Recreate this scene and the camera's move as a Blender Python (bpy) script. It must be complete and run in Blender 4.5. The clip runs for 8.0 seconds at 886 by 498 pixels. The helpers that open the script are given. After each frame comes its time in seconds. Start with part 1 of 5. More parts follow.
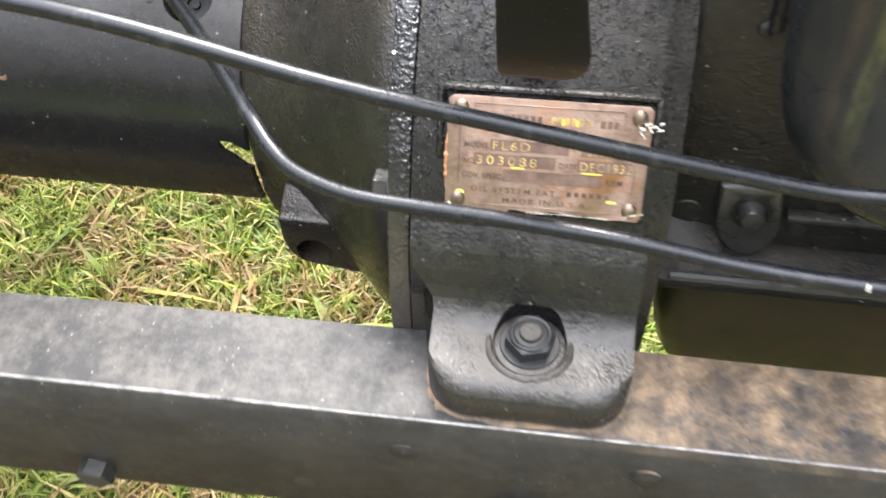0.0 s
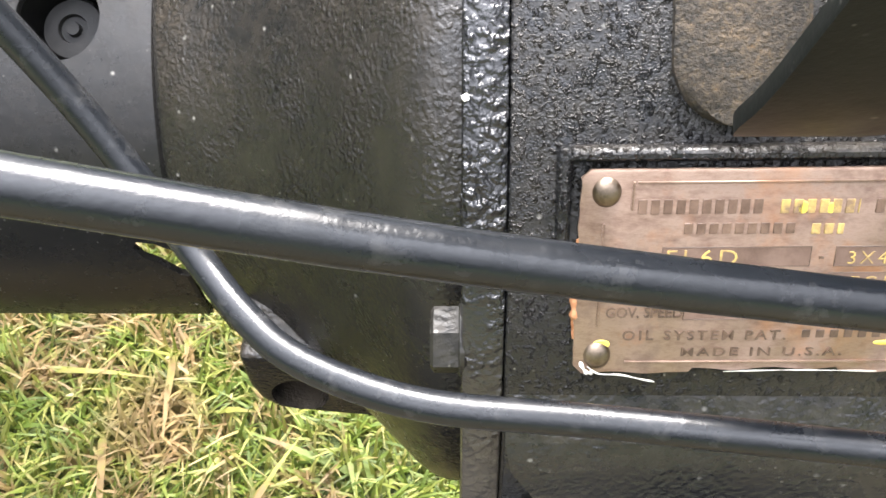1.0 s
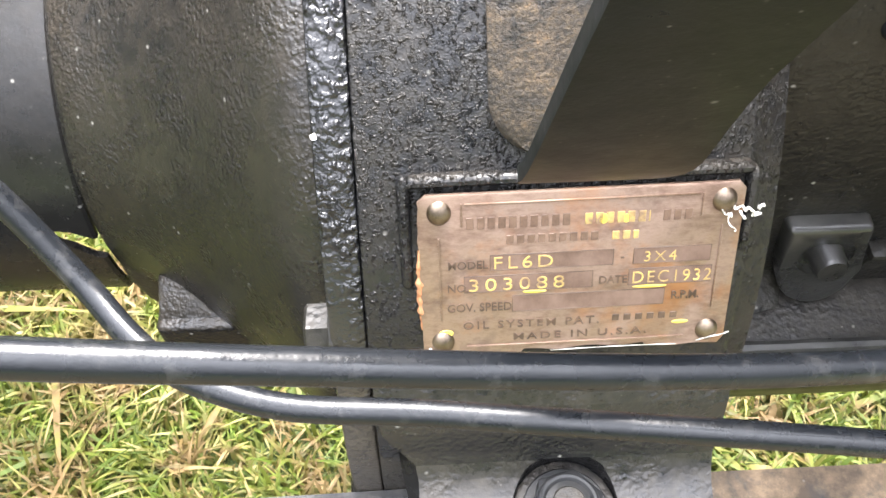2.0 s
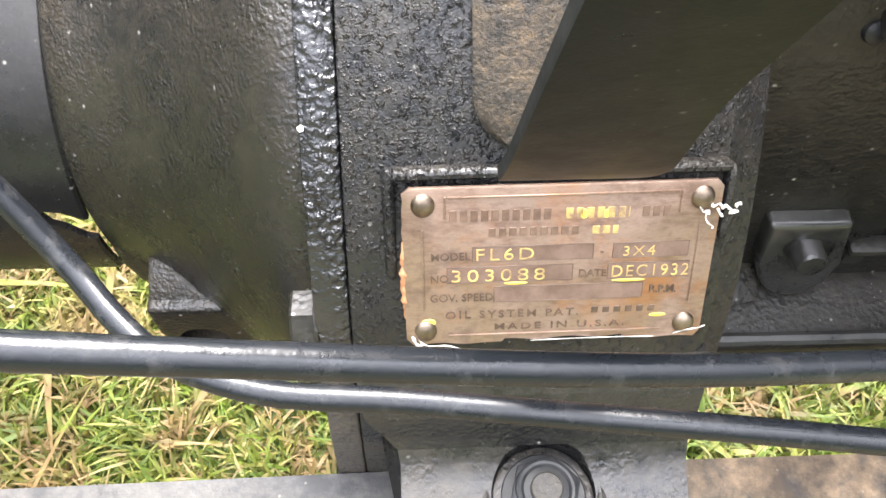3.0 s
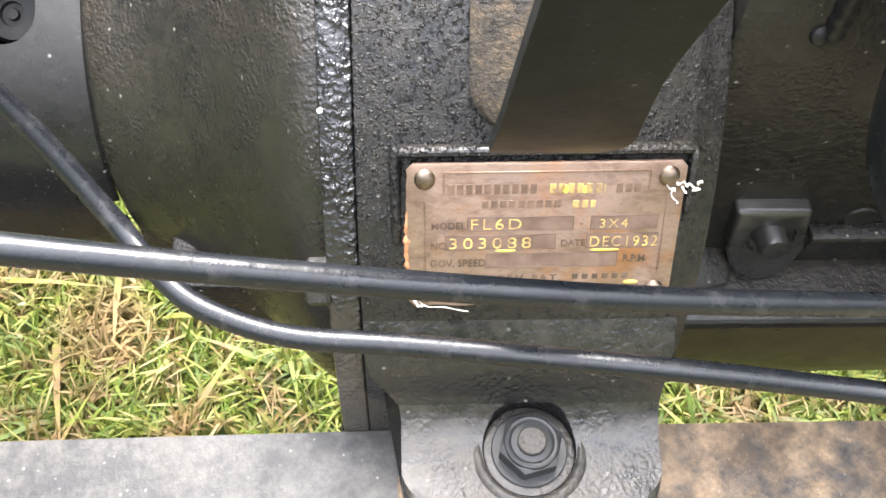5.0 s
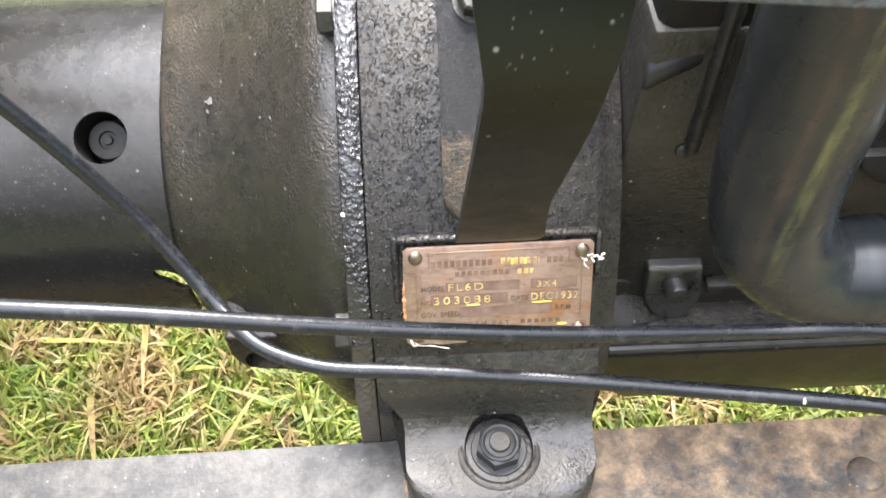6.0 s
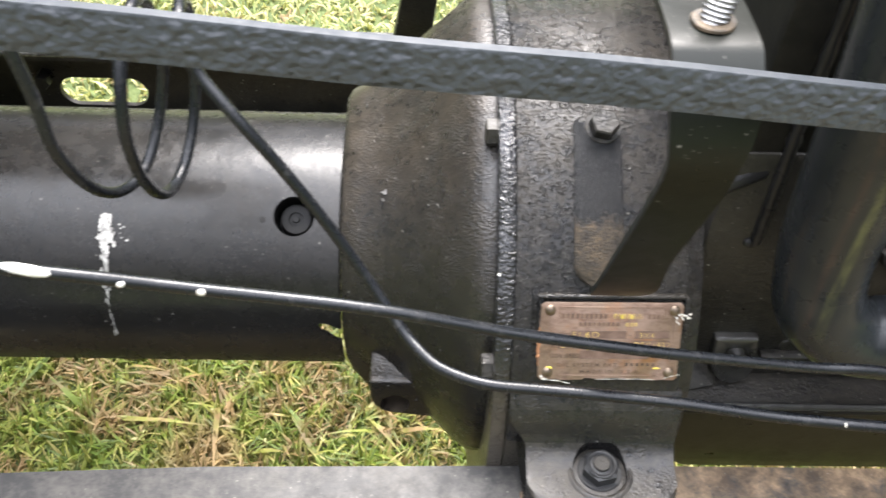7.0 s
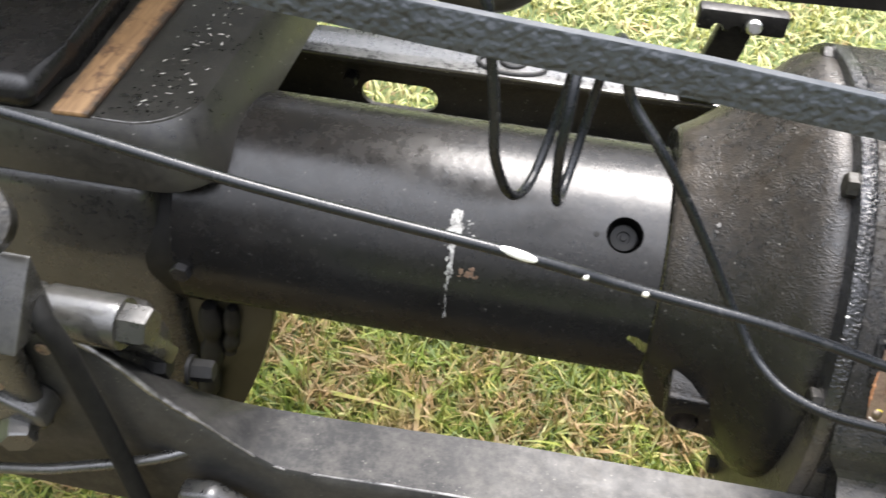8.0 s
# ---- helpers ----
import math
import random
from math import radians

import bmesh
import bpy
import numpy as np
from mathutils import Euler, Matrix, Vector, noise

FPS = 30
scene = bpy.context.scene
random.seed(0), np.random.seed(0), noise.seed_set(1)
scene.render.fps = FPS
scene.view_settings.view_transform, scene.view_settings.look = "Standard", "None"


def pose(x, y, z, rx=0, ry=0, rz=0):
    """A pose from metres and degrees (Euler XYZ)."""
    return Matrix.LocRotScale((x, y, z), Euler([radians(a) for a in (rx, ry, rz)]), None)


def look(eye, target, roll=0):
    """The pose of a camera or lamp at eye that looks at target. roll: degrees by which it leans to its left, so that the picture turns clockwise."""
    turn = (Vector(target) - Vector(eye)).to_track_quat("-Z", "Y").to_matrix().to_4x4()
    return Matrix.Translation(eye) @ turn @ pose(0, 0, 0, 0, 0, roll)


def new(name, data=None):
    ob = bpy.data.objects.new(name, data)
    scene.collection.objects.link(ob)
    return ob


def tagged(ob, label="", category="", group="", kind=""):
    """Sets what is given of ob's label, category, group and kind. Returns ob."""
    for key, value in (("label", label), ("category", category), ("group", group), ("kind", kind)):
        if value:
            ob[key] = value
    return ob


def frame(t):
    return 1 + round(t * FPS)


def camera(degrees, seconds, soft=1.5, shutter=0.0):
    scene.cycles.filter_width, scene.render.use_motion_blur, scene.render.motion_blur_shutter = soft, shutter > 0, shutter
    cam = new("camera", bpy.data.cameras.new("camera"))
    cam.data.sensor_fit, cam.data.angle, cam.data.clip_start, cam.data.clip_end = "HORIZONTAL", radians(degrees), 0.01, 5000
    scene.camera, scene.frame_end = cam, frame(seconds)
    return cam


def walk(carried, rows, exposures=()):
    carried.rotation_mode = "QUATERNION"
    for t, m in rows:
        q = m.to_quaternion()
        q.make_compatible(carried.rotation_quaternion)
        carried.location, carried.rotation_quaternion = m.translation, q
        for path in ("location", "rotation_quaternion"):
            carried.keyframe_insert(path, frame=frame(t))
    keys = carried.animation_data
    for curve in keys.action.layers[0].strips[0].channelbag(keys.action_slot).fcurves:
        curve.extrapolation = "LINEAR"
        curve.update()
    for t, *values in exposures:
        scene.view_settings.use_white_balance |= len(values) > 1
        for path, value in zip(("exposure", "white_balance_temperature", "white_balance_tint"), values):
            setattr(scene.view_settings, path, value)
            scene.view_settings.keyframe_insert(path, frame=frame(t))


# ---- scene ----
cam = camera(55.0, 8.0, shutter=0.2)
PATH = [
    (0, (-0.01, -0.065, 1.21), (-0.213, 1.192, -0.332), -1.6),
    (0.1, (-0.026, -0.019, 1.19), (-0.232, 1.211, -0.373), -2.6),
    (0.3, (-0.059, 0.048, 1.138), (-0.248, 1.276, -0.43), -3.4),
    (0.5, (-0.072, 0.084, 1.112), (-0.23, 1.306, -0.463), -3.3),
    (1, (-0.086, 0.101, 1.093), (-0.124, 1.366, -0.456), -1.2),
    (1.5, (-0.058, 0.101, 1.115), (-0.012, 1.295, -0.489), 0.8),
    (2, (-0.056, 0.103, 1.142), (0.005, 1.181, -0.542), 0.4),
    (2.2, (-0.056, 0.106, 1.143), (0.014, 1.168, -0.55), 0.9),
    (3.5, (-0.051, 0.1, 1.153), (0.014, 1.131, -0.559), 2.6),
    (4, (-0.059, 0.096, 1.157), (-0.005, 1.149, -0.542), 2.4),
    (4.5, (-0.057, 0.088, 1.165), (0.014, 1.143, -0.532), 3.3),
    (5.8, (-0.051, 0.019, 1.245), (0.026, 1.148, -0.404), 1.3),
    (6, (-0.052, 0.001, 1.29), (0.027, 1.159, -0.339), 0.9),
    (6.2, (-0.052, -0.023, 1.321), (0.039, 1.18, -0.275), 0.7),
    (6.5, (-0.046, -0.067, 1.363), (0.064, 1.223, -0.161), 1.3),
    (7, (-0.14, -0.126, 1.377), (-0.081, 1.27, -0.055), 2.8),
    (7.3, (-0.208, -0.149, 1.389), (-0.201, 1.27, -0.02), 3.5),
    (7.5, (-0.234, -0.163, 1.403), (-0.281, 1.259, -0.003), 3.1),
    (8, (-0.308, -0.195, 1.416), (-0.545, 1.206, 0.009), 2.5),
]
walk(cam, [(t, look(eye, target, roll)) for t, eye, target, roll in PATH],
     exposures=((0, 2.0, 6380, 13), (1, 2.16, 6380, 13.5), (2.2, 2.4, 6380, 13.5), (4.7, 2.31, 6380, 13.5), (6, 2.22, 6380, 13.5), (7, 1.6, 6380, 13.5), (8, 1.37, 6380, 13.5)))

# ---- world and light ----
world = bpy.data.worlds.new("overcast_sky")
scene.world = world
world.use_nodes = True
wn = world.node_tree
wn.nodes.clear()
sky = wn.nodes.new("ShaderNodeTexSky")
sky.sky_type, sky.sun_disc = "NISHITA", False
sky.sun_elevation, sky.sun_rotation = radians(61), radians(14)
sky.air_density, sky.dust_density = 1.0, 4.0
soften = wn.nodes.new("ShaderNodeHueSaturation")
soften.inputs["Saturation"].default_value = 0.25
back = wn.nodes.new("ShaderNodeBackground")
back.inputs["Strength"].default_value = 0.15
wout = wn.nodes.new("ShaderNodeOutputWorld")
wn.links.new(sky.outputs["Color"], soften.inputs["Color"])
cloud = wn.nodes.new("ShaderNodeMix")
cloud.data_type = "RGBA"
cloud.inputs[0].default_value = 0.6
cloud.inputs[7].default_value = (12.5, 13.0, 13.9, 1)      # even bright cloud
wn.links.new(soften.outputs["Color"], cloud.inputs[6])
# thin cloud, far brighter overhead than near the horizon
where = wn.nodes.new("ShaderNodeTexCoord")
split = wn.nodes.new("ShaderNodeSeparateXYZ")
rise = wn.nodes.new("ShaderNodeMapRange")
rise.inputs["To Min"].default_value, rise.inputs["To Max"].default_value = 0.17, 2.5
dome = wn.nodes.new("ShaderNodeVectorMath")
dome.operation = "SCALE"
wn.links.new(where.outputs["Generated"], split.inputs[0])
climb = wn.nodes.new("ShaderNodeMath")
climb.operation, climb.use_clamp = "POWER", True
climb.inputs[1].default_value = 2.8
wn.links.new(split.outputs["Z"], climb.inputs[0])
wn.links.new(climb.outputs[0], rise.inputs["Value"])
wn.links.new(cloud.outputs[2], dome.inputs[0])
wn.links.new(rise.outputs["Result"], dome.inputs["Scale"])
wn.links.new(dome.outputs["Vector"], back.inputs["Color"])
wn.links.new(back.outputs["Background"], wout.inputs["Surface"])

sun_data = bpy.data.lights.new("sun", "SUN")
sun_data.energy, sun_data.angle, sun_data.color = 4.0, radians(30), (1.0, 0.95, 0.87)
sun = new("sun", sun_data)
sun.matrix_world = look((0.6, 2.35, 4.4), (0, 0, 0))

# ---- materials ----


class Nodes:
    """A small helper round one node material."""

    def __init__(self, name):
        self.mat = bpy.data.materials.new(name)
        self.mat.use_nodes = True
        self.t = self.mat.node_tree
        self.b = self.t.nodes["Principled BSDF"]
        self.coord = self.t.nodes.new("ShaderNodeTexCoord")

    def link(self, a, b):
        self.t.links.new(a, b)

    def noise(self, scale, detail=4.0, rough=0.55, stretch=None, distort=0.0):
        n = self.t.nodes.new("ShaderNodeTexNoise")
        n.inputs["Scale"].default_value = scale
        n.inputs["Detail"].default_value = detail
        n.inputs["Roughness"].default_value = rough
        n.inputs["Distortion"].default_value = distort
        src = self.coord.outputs["Object"]
        if stretch:
            m = self.t.nodes.new("ShaderNodeMapping")
            m.inputs["Scale"].default_value = stretch
            self.link(src, m.inputs["Vector"])
            src = m.outputs["Vector"]
        self.link(src, n.inputs["Vector"])
        return n.outputs["Fac"]

    def voronoi(self, scale, feature="F1"):
        n = self.t.nodes.new("ShaderNodeTexVoronoi")
        n.feature = feature
        n.inputs["Scale"].default_value = scale
        self.link(self.coord.outputs["Object"], n.inputs["Vector"])
        return n.outputs["Distance"]

    def ramp(self, fac, stops):
        r = self.t.nodes.new("ShaderNodeValToRGB")
        e = r.color_ramp.elements
        while len(e) < len(stops):
            e.new(0.5)
        for el, (p, c) in zip(e, stops):
            el.position = p
            el.color = (*c, 1) if isinstance(c, tuple) else (c, c, c, 1)
        self.link(fac, r.inputs["Fac"])
        return r.outputs["Color"]

    def mix(self, fac, a, b, mode="MIX"):
        m = self.t.nodes.new("ShaderNodeMix")
        m.data_type, m.blend_type = "RGBA", mode
        for sock, v in ((m.inputs[0], fac), (m.inputs[6], a), (m.inputs[7], b)):
            if isinstance(v, (int, float)):
                sock.default_value = v
            elif isinstance(v, tuple):
                sock.default_value = (*v, 1)
            else:
                self.link(v, sock)
        return m.outputs[2]

    def math(self, op, a, b):
        m = self.t.nodes.new("ShaderNodeMath")
        m.operation = op
        for sock, v in zip(m.inputs, (a, b)):
            if isinstance(v, (int, float)):
                sock.default_value = v
            else:
                self.link(v, sock)
        return m.outputs[0]

    def axis(self, k):
        s = self.t.nodes.new("ShaderNodeSeparateXYZ")
        self.link(self.coord.outputs["Object"], s.inputs[0])
        return s.outputs[k]

    def up(self):
        """How far the surface faces upward, for dust that settles."""
        g = self.t.nodes.new("ShaderNodeNewGeometry")
        s = self.t.nodes.new("ShaderNodeSeparateXYZ")
        self.link(g.outputs["True Normal"], s.inputs[0])
        return s.outputs["Z"]

    def bump(self, height, strength, distance, under=None):
        n = self.t.nodes.new("ShaderNodeBump")
        n.inputs["Strength"].default_value = strength
        n.inputs["Distance"].default_value = distance
        self.link(height, n.inputs["Height"])
        if under is not None:
            self.link(under, n.inputs["Normal"])
        return n.outputs["Normal"]

    def set(self, **kw):
        for k, v in kw.items():
            sock = self.b.inputs[k.replace("_", " ")]
            if isinstance(v, tuple):
                sock.default_value = (*v, 1)
            elif isinstance(v, (int, float)):
                sock.default_value = v
            else:
                self.link(v, sock)
        return self.mat


def paint(name, base, rough, grain, grain_depth, dust=0.25, dust_colour=(0.16, 0.13, 0.095), pit=420, pit_depth=0.0, speck=0.0, coat=0.0, spec=0.5, wave=0.0003, floor=0.35, mud=0.0, blister=False):
    """Brushed oil-black enamel over iron: brush waves, casting pits, settled dust and paler specks."""
    n = Nodes(name)
    big = n.noise(9, 5, 0.6)
    col = n.mix(n.ramp(big, ((0.3, 0.0), (0.7, 1.0))), tuple(c * 0.7 for c in base), tuple(c * 1.35 for c in base))
    lie = n.ramp(n.up(), ((0.25, floor), (0.9, 1.0)))
    cloudy = n.mix(0.55, n.noise(14, 6, 0.65), n.noise(150, 5, 0.7))
    settle = n.math("MULTIPLY", n.math("MULTIPLY", n.ramp(cloudy, ((0.38, 0.0), (0.66, 1.0))), dust), lie)
    if mud:
        # road dirt thrown up from below, thinning out towards the tag
        low = n.ramp(n.math("ADD", n.math("MULTIPLY", n.math("SUBTRACT", n.axis(2), 0.84), 10.0), n.math("MULTIPLY", n.noise(26, 5, 0.65), 0.5)), ((0.3, 1.0), (0.95, 0.0)))
        settle = n.math("MAXIMUM", settle, n.math("MULTIPLY", n.math("MULTIPLY", low, n.ramp(cloudy, ((0.3, 0.2), (0.62, 1.0)))), mud))
    col = n.mix(settle, col, dust_colour)
    if speck:
        spot = n.ramp(n.voronoi(115), ((0.0, 1.0), (0.12, 0.0)))
        gate = n.ramp(n.noise(60, 2), ((0.52, 0.0), (0.6, 1.0)))
        col = n.mix(n.math("MULTIPLY", n.math("MULTIPLY", spot, gate), speck), col, (0.5, 0.48, 0.43))
        fine = n.math("MULTIPLY", n.ramp(n.voronoi(310), ((0.0, 1.0), (0.15, 0.0))), n.ramp(n.noise(33, 3), ((0.5, 0.0), (0.58, 1.0))))
        col = n.mix(n.math("MULTIPLY", fine, speck * 0.7), col, (0.34, 0.32, 0.28))
    r = n.ramp(n.noise(40, 5, 0.7), ((0.25, max(rough - 0.08, 0.05)), (0.8, rough + 0.16)))
    r = n.mix(settle, r, (0.8, 0.8, 0.8))
    nor = n.bump(n.noise(38, 2, 0.5), 0.5, wave)
    nor = n.bump(n.noise(grain, 4, 0.65), 0.7, grain_depth, nor)
    if pit_depth:
        worn = n.ramp(n.noise(45, 4, 0.6), ((0.36, 0.12), (0.62, 1.0)))
        domes = n.ramp(n.voronoi(pit, "SMOOTH_F1"), ((0.05, 1.0), (0.6, 0.0)))
        pits = n.mix(0.45, domes, n.ramp(n.noise(pit * 0.8, 2, 0.5), ((0.4, 0.0), (0.62, 1.0))))
        if blister:
            # lumps that stand singly on smoother paint
            lump = n.noise(pit, 3, 0.6, (1.0, 1.0, 0.6), 0.3)
            pits = n.mix(0.25, n.ramp(lump, ((0.52, 0.0), (0.7, 1.0))), n.noise(pit * 2.5, 2, 0.5))
            worn = n.ramp(n.mix(0.5, n.noise(40, 4, 0.6), n.noise(170, 3, 0.6)), ((0.4, 0.1), (0.58, 1.0)))
        relief = n.math("MULTIPLY", pits, worn)
        if mud:
            relief = n.math("MULTIPLY", relief, n.math("SUBTRACT", 1.0, n.math("MULTIPLY", low, 0.7)))
        nor = n.bump(relief, 0.9, pit_depth, nor)
    return n.set(Base_Color=col, Roughness=r, Normal=nor, Specular_IOR_Level=spec, Coat_Weight=coat, Coat_Roughness=0.1)


M_TUBE = paint("black_enamel", (0.008, 0.008, 0.0078), 0.21, 260, 0.0002, dust=0.12, dust_colour=(0.08, 0.062, 0.045), speck=0.5, spec=0.33, wave=0.0011)
M_BELL = paint("black_enamel_on_casting", (0.0085, 0.0083, 0.0078), 0.22, 900, 0.0002, dust=0.32, dust_colour=(0.13, 0.1, 0.068), pit=620, pit_depth=0.0007, speck=0.6, spec=0.5, floor=0.05)
M_HOUSE = paint("black_enamel_on_rough_casting", (0.008, 0.0084, 0.0094), 0.12, 900, 0.0001, dust=0.5, dust_colour=(0.08, 0.066, 0.047), pit=640, pit_depth=0.0026, speck=0.6, spec=0.34, floor=0.1, mud=0.36, blister=True)
M_EDGE = paint("thick_pitted_enamel", (0.01, 0.0105, 0.012), 0.14, 900, 0.0003, dust=0.06, pit=420, pit_depth=0.0026, coat=0.1, spec=0.5, mud=0.35)
M_FOOT = paint("worn_dusty_enamel", (0.009, 0.0092, 0.01), 0.2, 700, 0.0002, dust=0.55, dust_colour=(0.105, 0.09, 0.07), pit=520, pit_depth=0.0006, speck=0.4, spec=0.42, floor=0.12)
M_BLOCK = paint("oily_black_enamel", (0.0075, 0.0075, 0.0072), 0.28, 600, 0.0003, dust=0.65, dust_colour=(0.07, 0.061, 0.048), pit=420, pit_depth=0.0005, speck=1.0, spec=0.34, floor=0.5)
M_PAN = paint("drab_black_pan_enamel", (0.02, 0.019, 0.012), 0.3, 300, 0.0002, dust=0.4, dust_colour=(0.075, 0.065, 0.04), spec=0.45)
M_STRAP = paint("strap_enamel", (0.006, 0.0074, 0.0054), 0.32, 500, 0.0001, dust=0.04, dust_colour=(0.05, 0.047, 0.036), speck=0.5, spec=0.2)
M_COVER = paint("cover_enamel", (0.012, 0.0115, 0.0105), 0.24, 350, 0.0003, dust=0.5, dust_colour=(0.06, 0.054, 0.04), speck=0.8, spec=0.6, floor=0.8)
M_BOLT = paint("painted_bolt_enamel", (0.01, 0.01, 0.011), 0.26, 400, 0.0003, dust=0.2, dust_colour=(0.07, 0.062, 0.05), spec=0.3, wave=0.0012)
M_NUT = paint("greasy_nut_enamel", (0.012, 0.013, 0.0145), 0.3, 400, 0.0002, dust=0.35, dust_colour=(0.05, 0.047, 0.042), spec=0.32, floor=0.7)
M_GREY = paint("weathered_grey_enamel", (0.026, 0.0258, 0.025), 0.26, 300, 0.0005, dust=0.4, dust_colour=(0.1, 0.095, 0.082), coat=0.12, spec=0.42, floor=0.6)

M_GRIME = paint("grimy_black_enamel", (0.015, 0.0148, 0.014), 0.2, 300, 0.0005, dust=0.5, dust_colour=(0.075, 0.071, 0.06), coat=0.5, spec=0.5, floor=0.6, wave=0.0008)


def rail_paint():
    """Worn black enamel: mottled grey dust, bare scuffs, and flaking rust-coloured mud from about the mount onward."""
    n = Nodes("worn_rail_enamel")
    top = n.ramp(n.up(), ((0.5, 0.0), (0.9, 1.0)))
    base = n.mix(n.ramp(n.noise(14, 6, 0.65), ((0.3, 0.0), (0.7, 1.0))), (0.009, 0.0092, 0.0095), (0.024, 0.0235, 0.0225))
    mottle = n.ramp(n.mix(0.5, n.noise(24, 8, 0.72), n.noise(130, 6, 0.75)), ((0.44, 0.0), (0.6, 1.0)))
    col = n.mix(n.math("MULTIPLY", n.math("MULTIPLY", mottle, 0.5), n.mix(top, (0.3, 0.3, 0.3), (1, 1, 1))), base, (0.09, 0.083, 0.072))
    chips = n.ramp(n.noise(70, 6, 0.75), ((0.62, 0.0), (0.66, 1.0)))
    col = n.mix(n.math("MULTIPLY", chips, 0.6), col, (0.012, 0.0115, 0.011))
    x = n.axis(0)
    along = n.ramp(n.math("ADD", n.math("MULTIPLY", x, 3.2), 0.5), ((0.45, 0.0), (0.8, 1.0)))
    flake = n.mix(0.55, n.noise(16, 6, 0.7, None, 0.8), n.noise(75, 6, 0.72, None, 0.5))
    rust = n.math("MULTIPLY", n.math("MULTIPLY", along, n.ramp(flake, ((0.4, 0.05), (0.54, 1.0)))), 0.9)
    tone = n.ramp(n.noise(48, 6, 0.7), ((0.36, (0.06, 0.043, 0.028)), (0.5, (0.125, 0.088, 0.054)), (0.64, (0.24, 0.165, 0.098))))
    col = n.mix(n.math("MULTIPLY", rust, top), col, tone)
    r = n.ramp(n.noise(45, 5, 0.7), ((0.3, 0.38), (0.75, 0.62)))
    r = n.mix(n.math("MULTIPLY", rust, top), r, (0.8, 0.8, 0.8))
    spot = n.math("MULTIPLY", n.ramp(n.voronoi(190), ((0.0, 1.0), (0.16, 0.0))), n.ramp(n.noise(50, 3), ((0.48, 0.0), (0.6, 0.6))))
    col = n.mix(spot, col, (0.3, 0.28, 0.24))
    nor = n.bump(n.noise(420, 4, 0.65), 0.6, 0.0003, n.bump(flake, 0.6, 0.0008, n.bump(n.noise(45, 2), 0.5, 0.0006)))
    return n.set(Base_Color=col, Roughness=r, Normal=nor, Specular_IOR_Level=0.3)


M_RAIL = rail_paint()


def hammered():
    n = Nodes("slate_hammered_paint")
    lump = n.mix(0.6, n.voronoi(210, "SMOOTH_F1"), n.noise(230, 1, 0.5))
    side = n.ramp(n.up(), ((0.3, 1.0), (0.8, 0.1)))
    col = n.mix(n.noise(30, 4), (0.032, 0.036, 0.041), (0.052, 0.057, 0.062))
    nor = n.bump(n.math("MULTIPLY", lump, side), 1.0, 0.0042, n.bump(n.noise(600, 3), 0.3, 0.0002))
    return n.set(Base_Color=col, Roughness=n.ramp(n.noise(80, 3), ((0.3, 0.3), (0.7, 0.46))), Normal=nor, Specular_IOR_Level=0.35)


M_BAR = hammered()


def cable_skin():
    n = Nodes("black_cable_jacket")
    col = n.mix(n.ramp(n.noise(120, 6, 0.7), ((0.55, 0.0), (0.7, 1.0))), (0.007, 0.008, 0.0095), (0.026, 0.026, 0.026))
    nor = n.bump(n.noise(600, 3, 0.6), 0.5, 0.00018, n.bump(n.noise(70, 3), 0.5, 0.0005))
    return n.set(Base_Color=col, Roughness=n.ramp(n.noise(90, 4), ((0.3, 0.19), (0.7, 0.34))), Normal=nor, Specular_IOR_Level=0.33)


M_CABLE = cable_skin()


def rubber():
    """Blue-black rubber, with one long olive streak and a fainter reddish one beside it."""
    n = Nodes("streaked_rubber_hose")
    col = n.ramp(n.noise(30, 4, 0.6), ((0.4, (0.0105, 0.0125, 0.0145)), (0.7, (0.017, 0.0185, 0.019))))
    rise = n.ramp(n.math("MULTIPLY", n.math("SUBTRACT", n.axis(2), 0.955), 10.0), ((0.0, 0.0), (0.3, 1.0)))
    lean = n.math("ADD", n.axis(0), n.math("MULTIPLY", n.math("SUBTRACT", n.axis(2), 1.0063), 0.076))
    side = n.math("MULTIPLY", n.math("SUBTRACT", lean, 0.0942), 32.0)
    side = n.math("ADD", side, n.math("MULTIPLY", n.math("SUBTRACT", n.noise(40, 5, 0.65, (1.0, 1.0, 0.3)), 0.5), 0.25))
    torn = n.ramp(n.noise(130, 5, 0.7, (1.0, 1.0, 0.25)), ((0.38, 0.1), (0.62, 1.0)))
    olive = n.math("MULTIPLY", n.ramp(side, ((0.4, 0.0), (0.48, 1.0), (0.56, 1.0), (0.68, 0.0))), torn)
    red = n.math("MULTIPLY", n.ramp(side, ((0.12, 0.0), (0.22, 0.6), (0.32, 0.0))), torn)
    col = n.mix(n.math("MULTIPLY", red, rise), col, (0.055, 0.032, 0.026))
    col = n.mix(n.math("MULTIPLY", olive, rise), col, (0.075, 0.076, 0.034))
    nor = n.bump(n.noise(500, 3), 0.3, 0.0001, n.bump(n.noise(25, 3), 0.4, 0.0012))
    return n.set(Base_Color=col, Roughness=n.ramp(n.noise(50, 4), ((0.3, 0.22), (0.7, 0.36))), Normal=nor, Specular_IOR_Level=0.36)


M_HOSE = rubber()


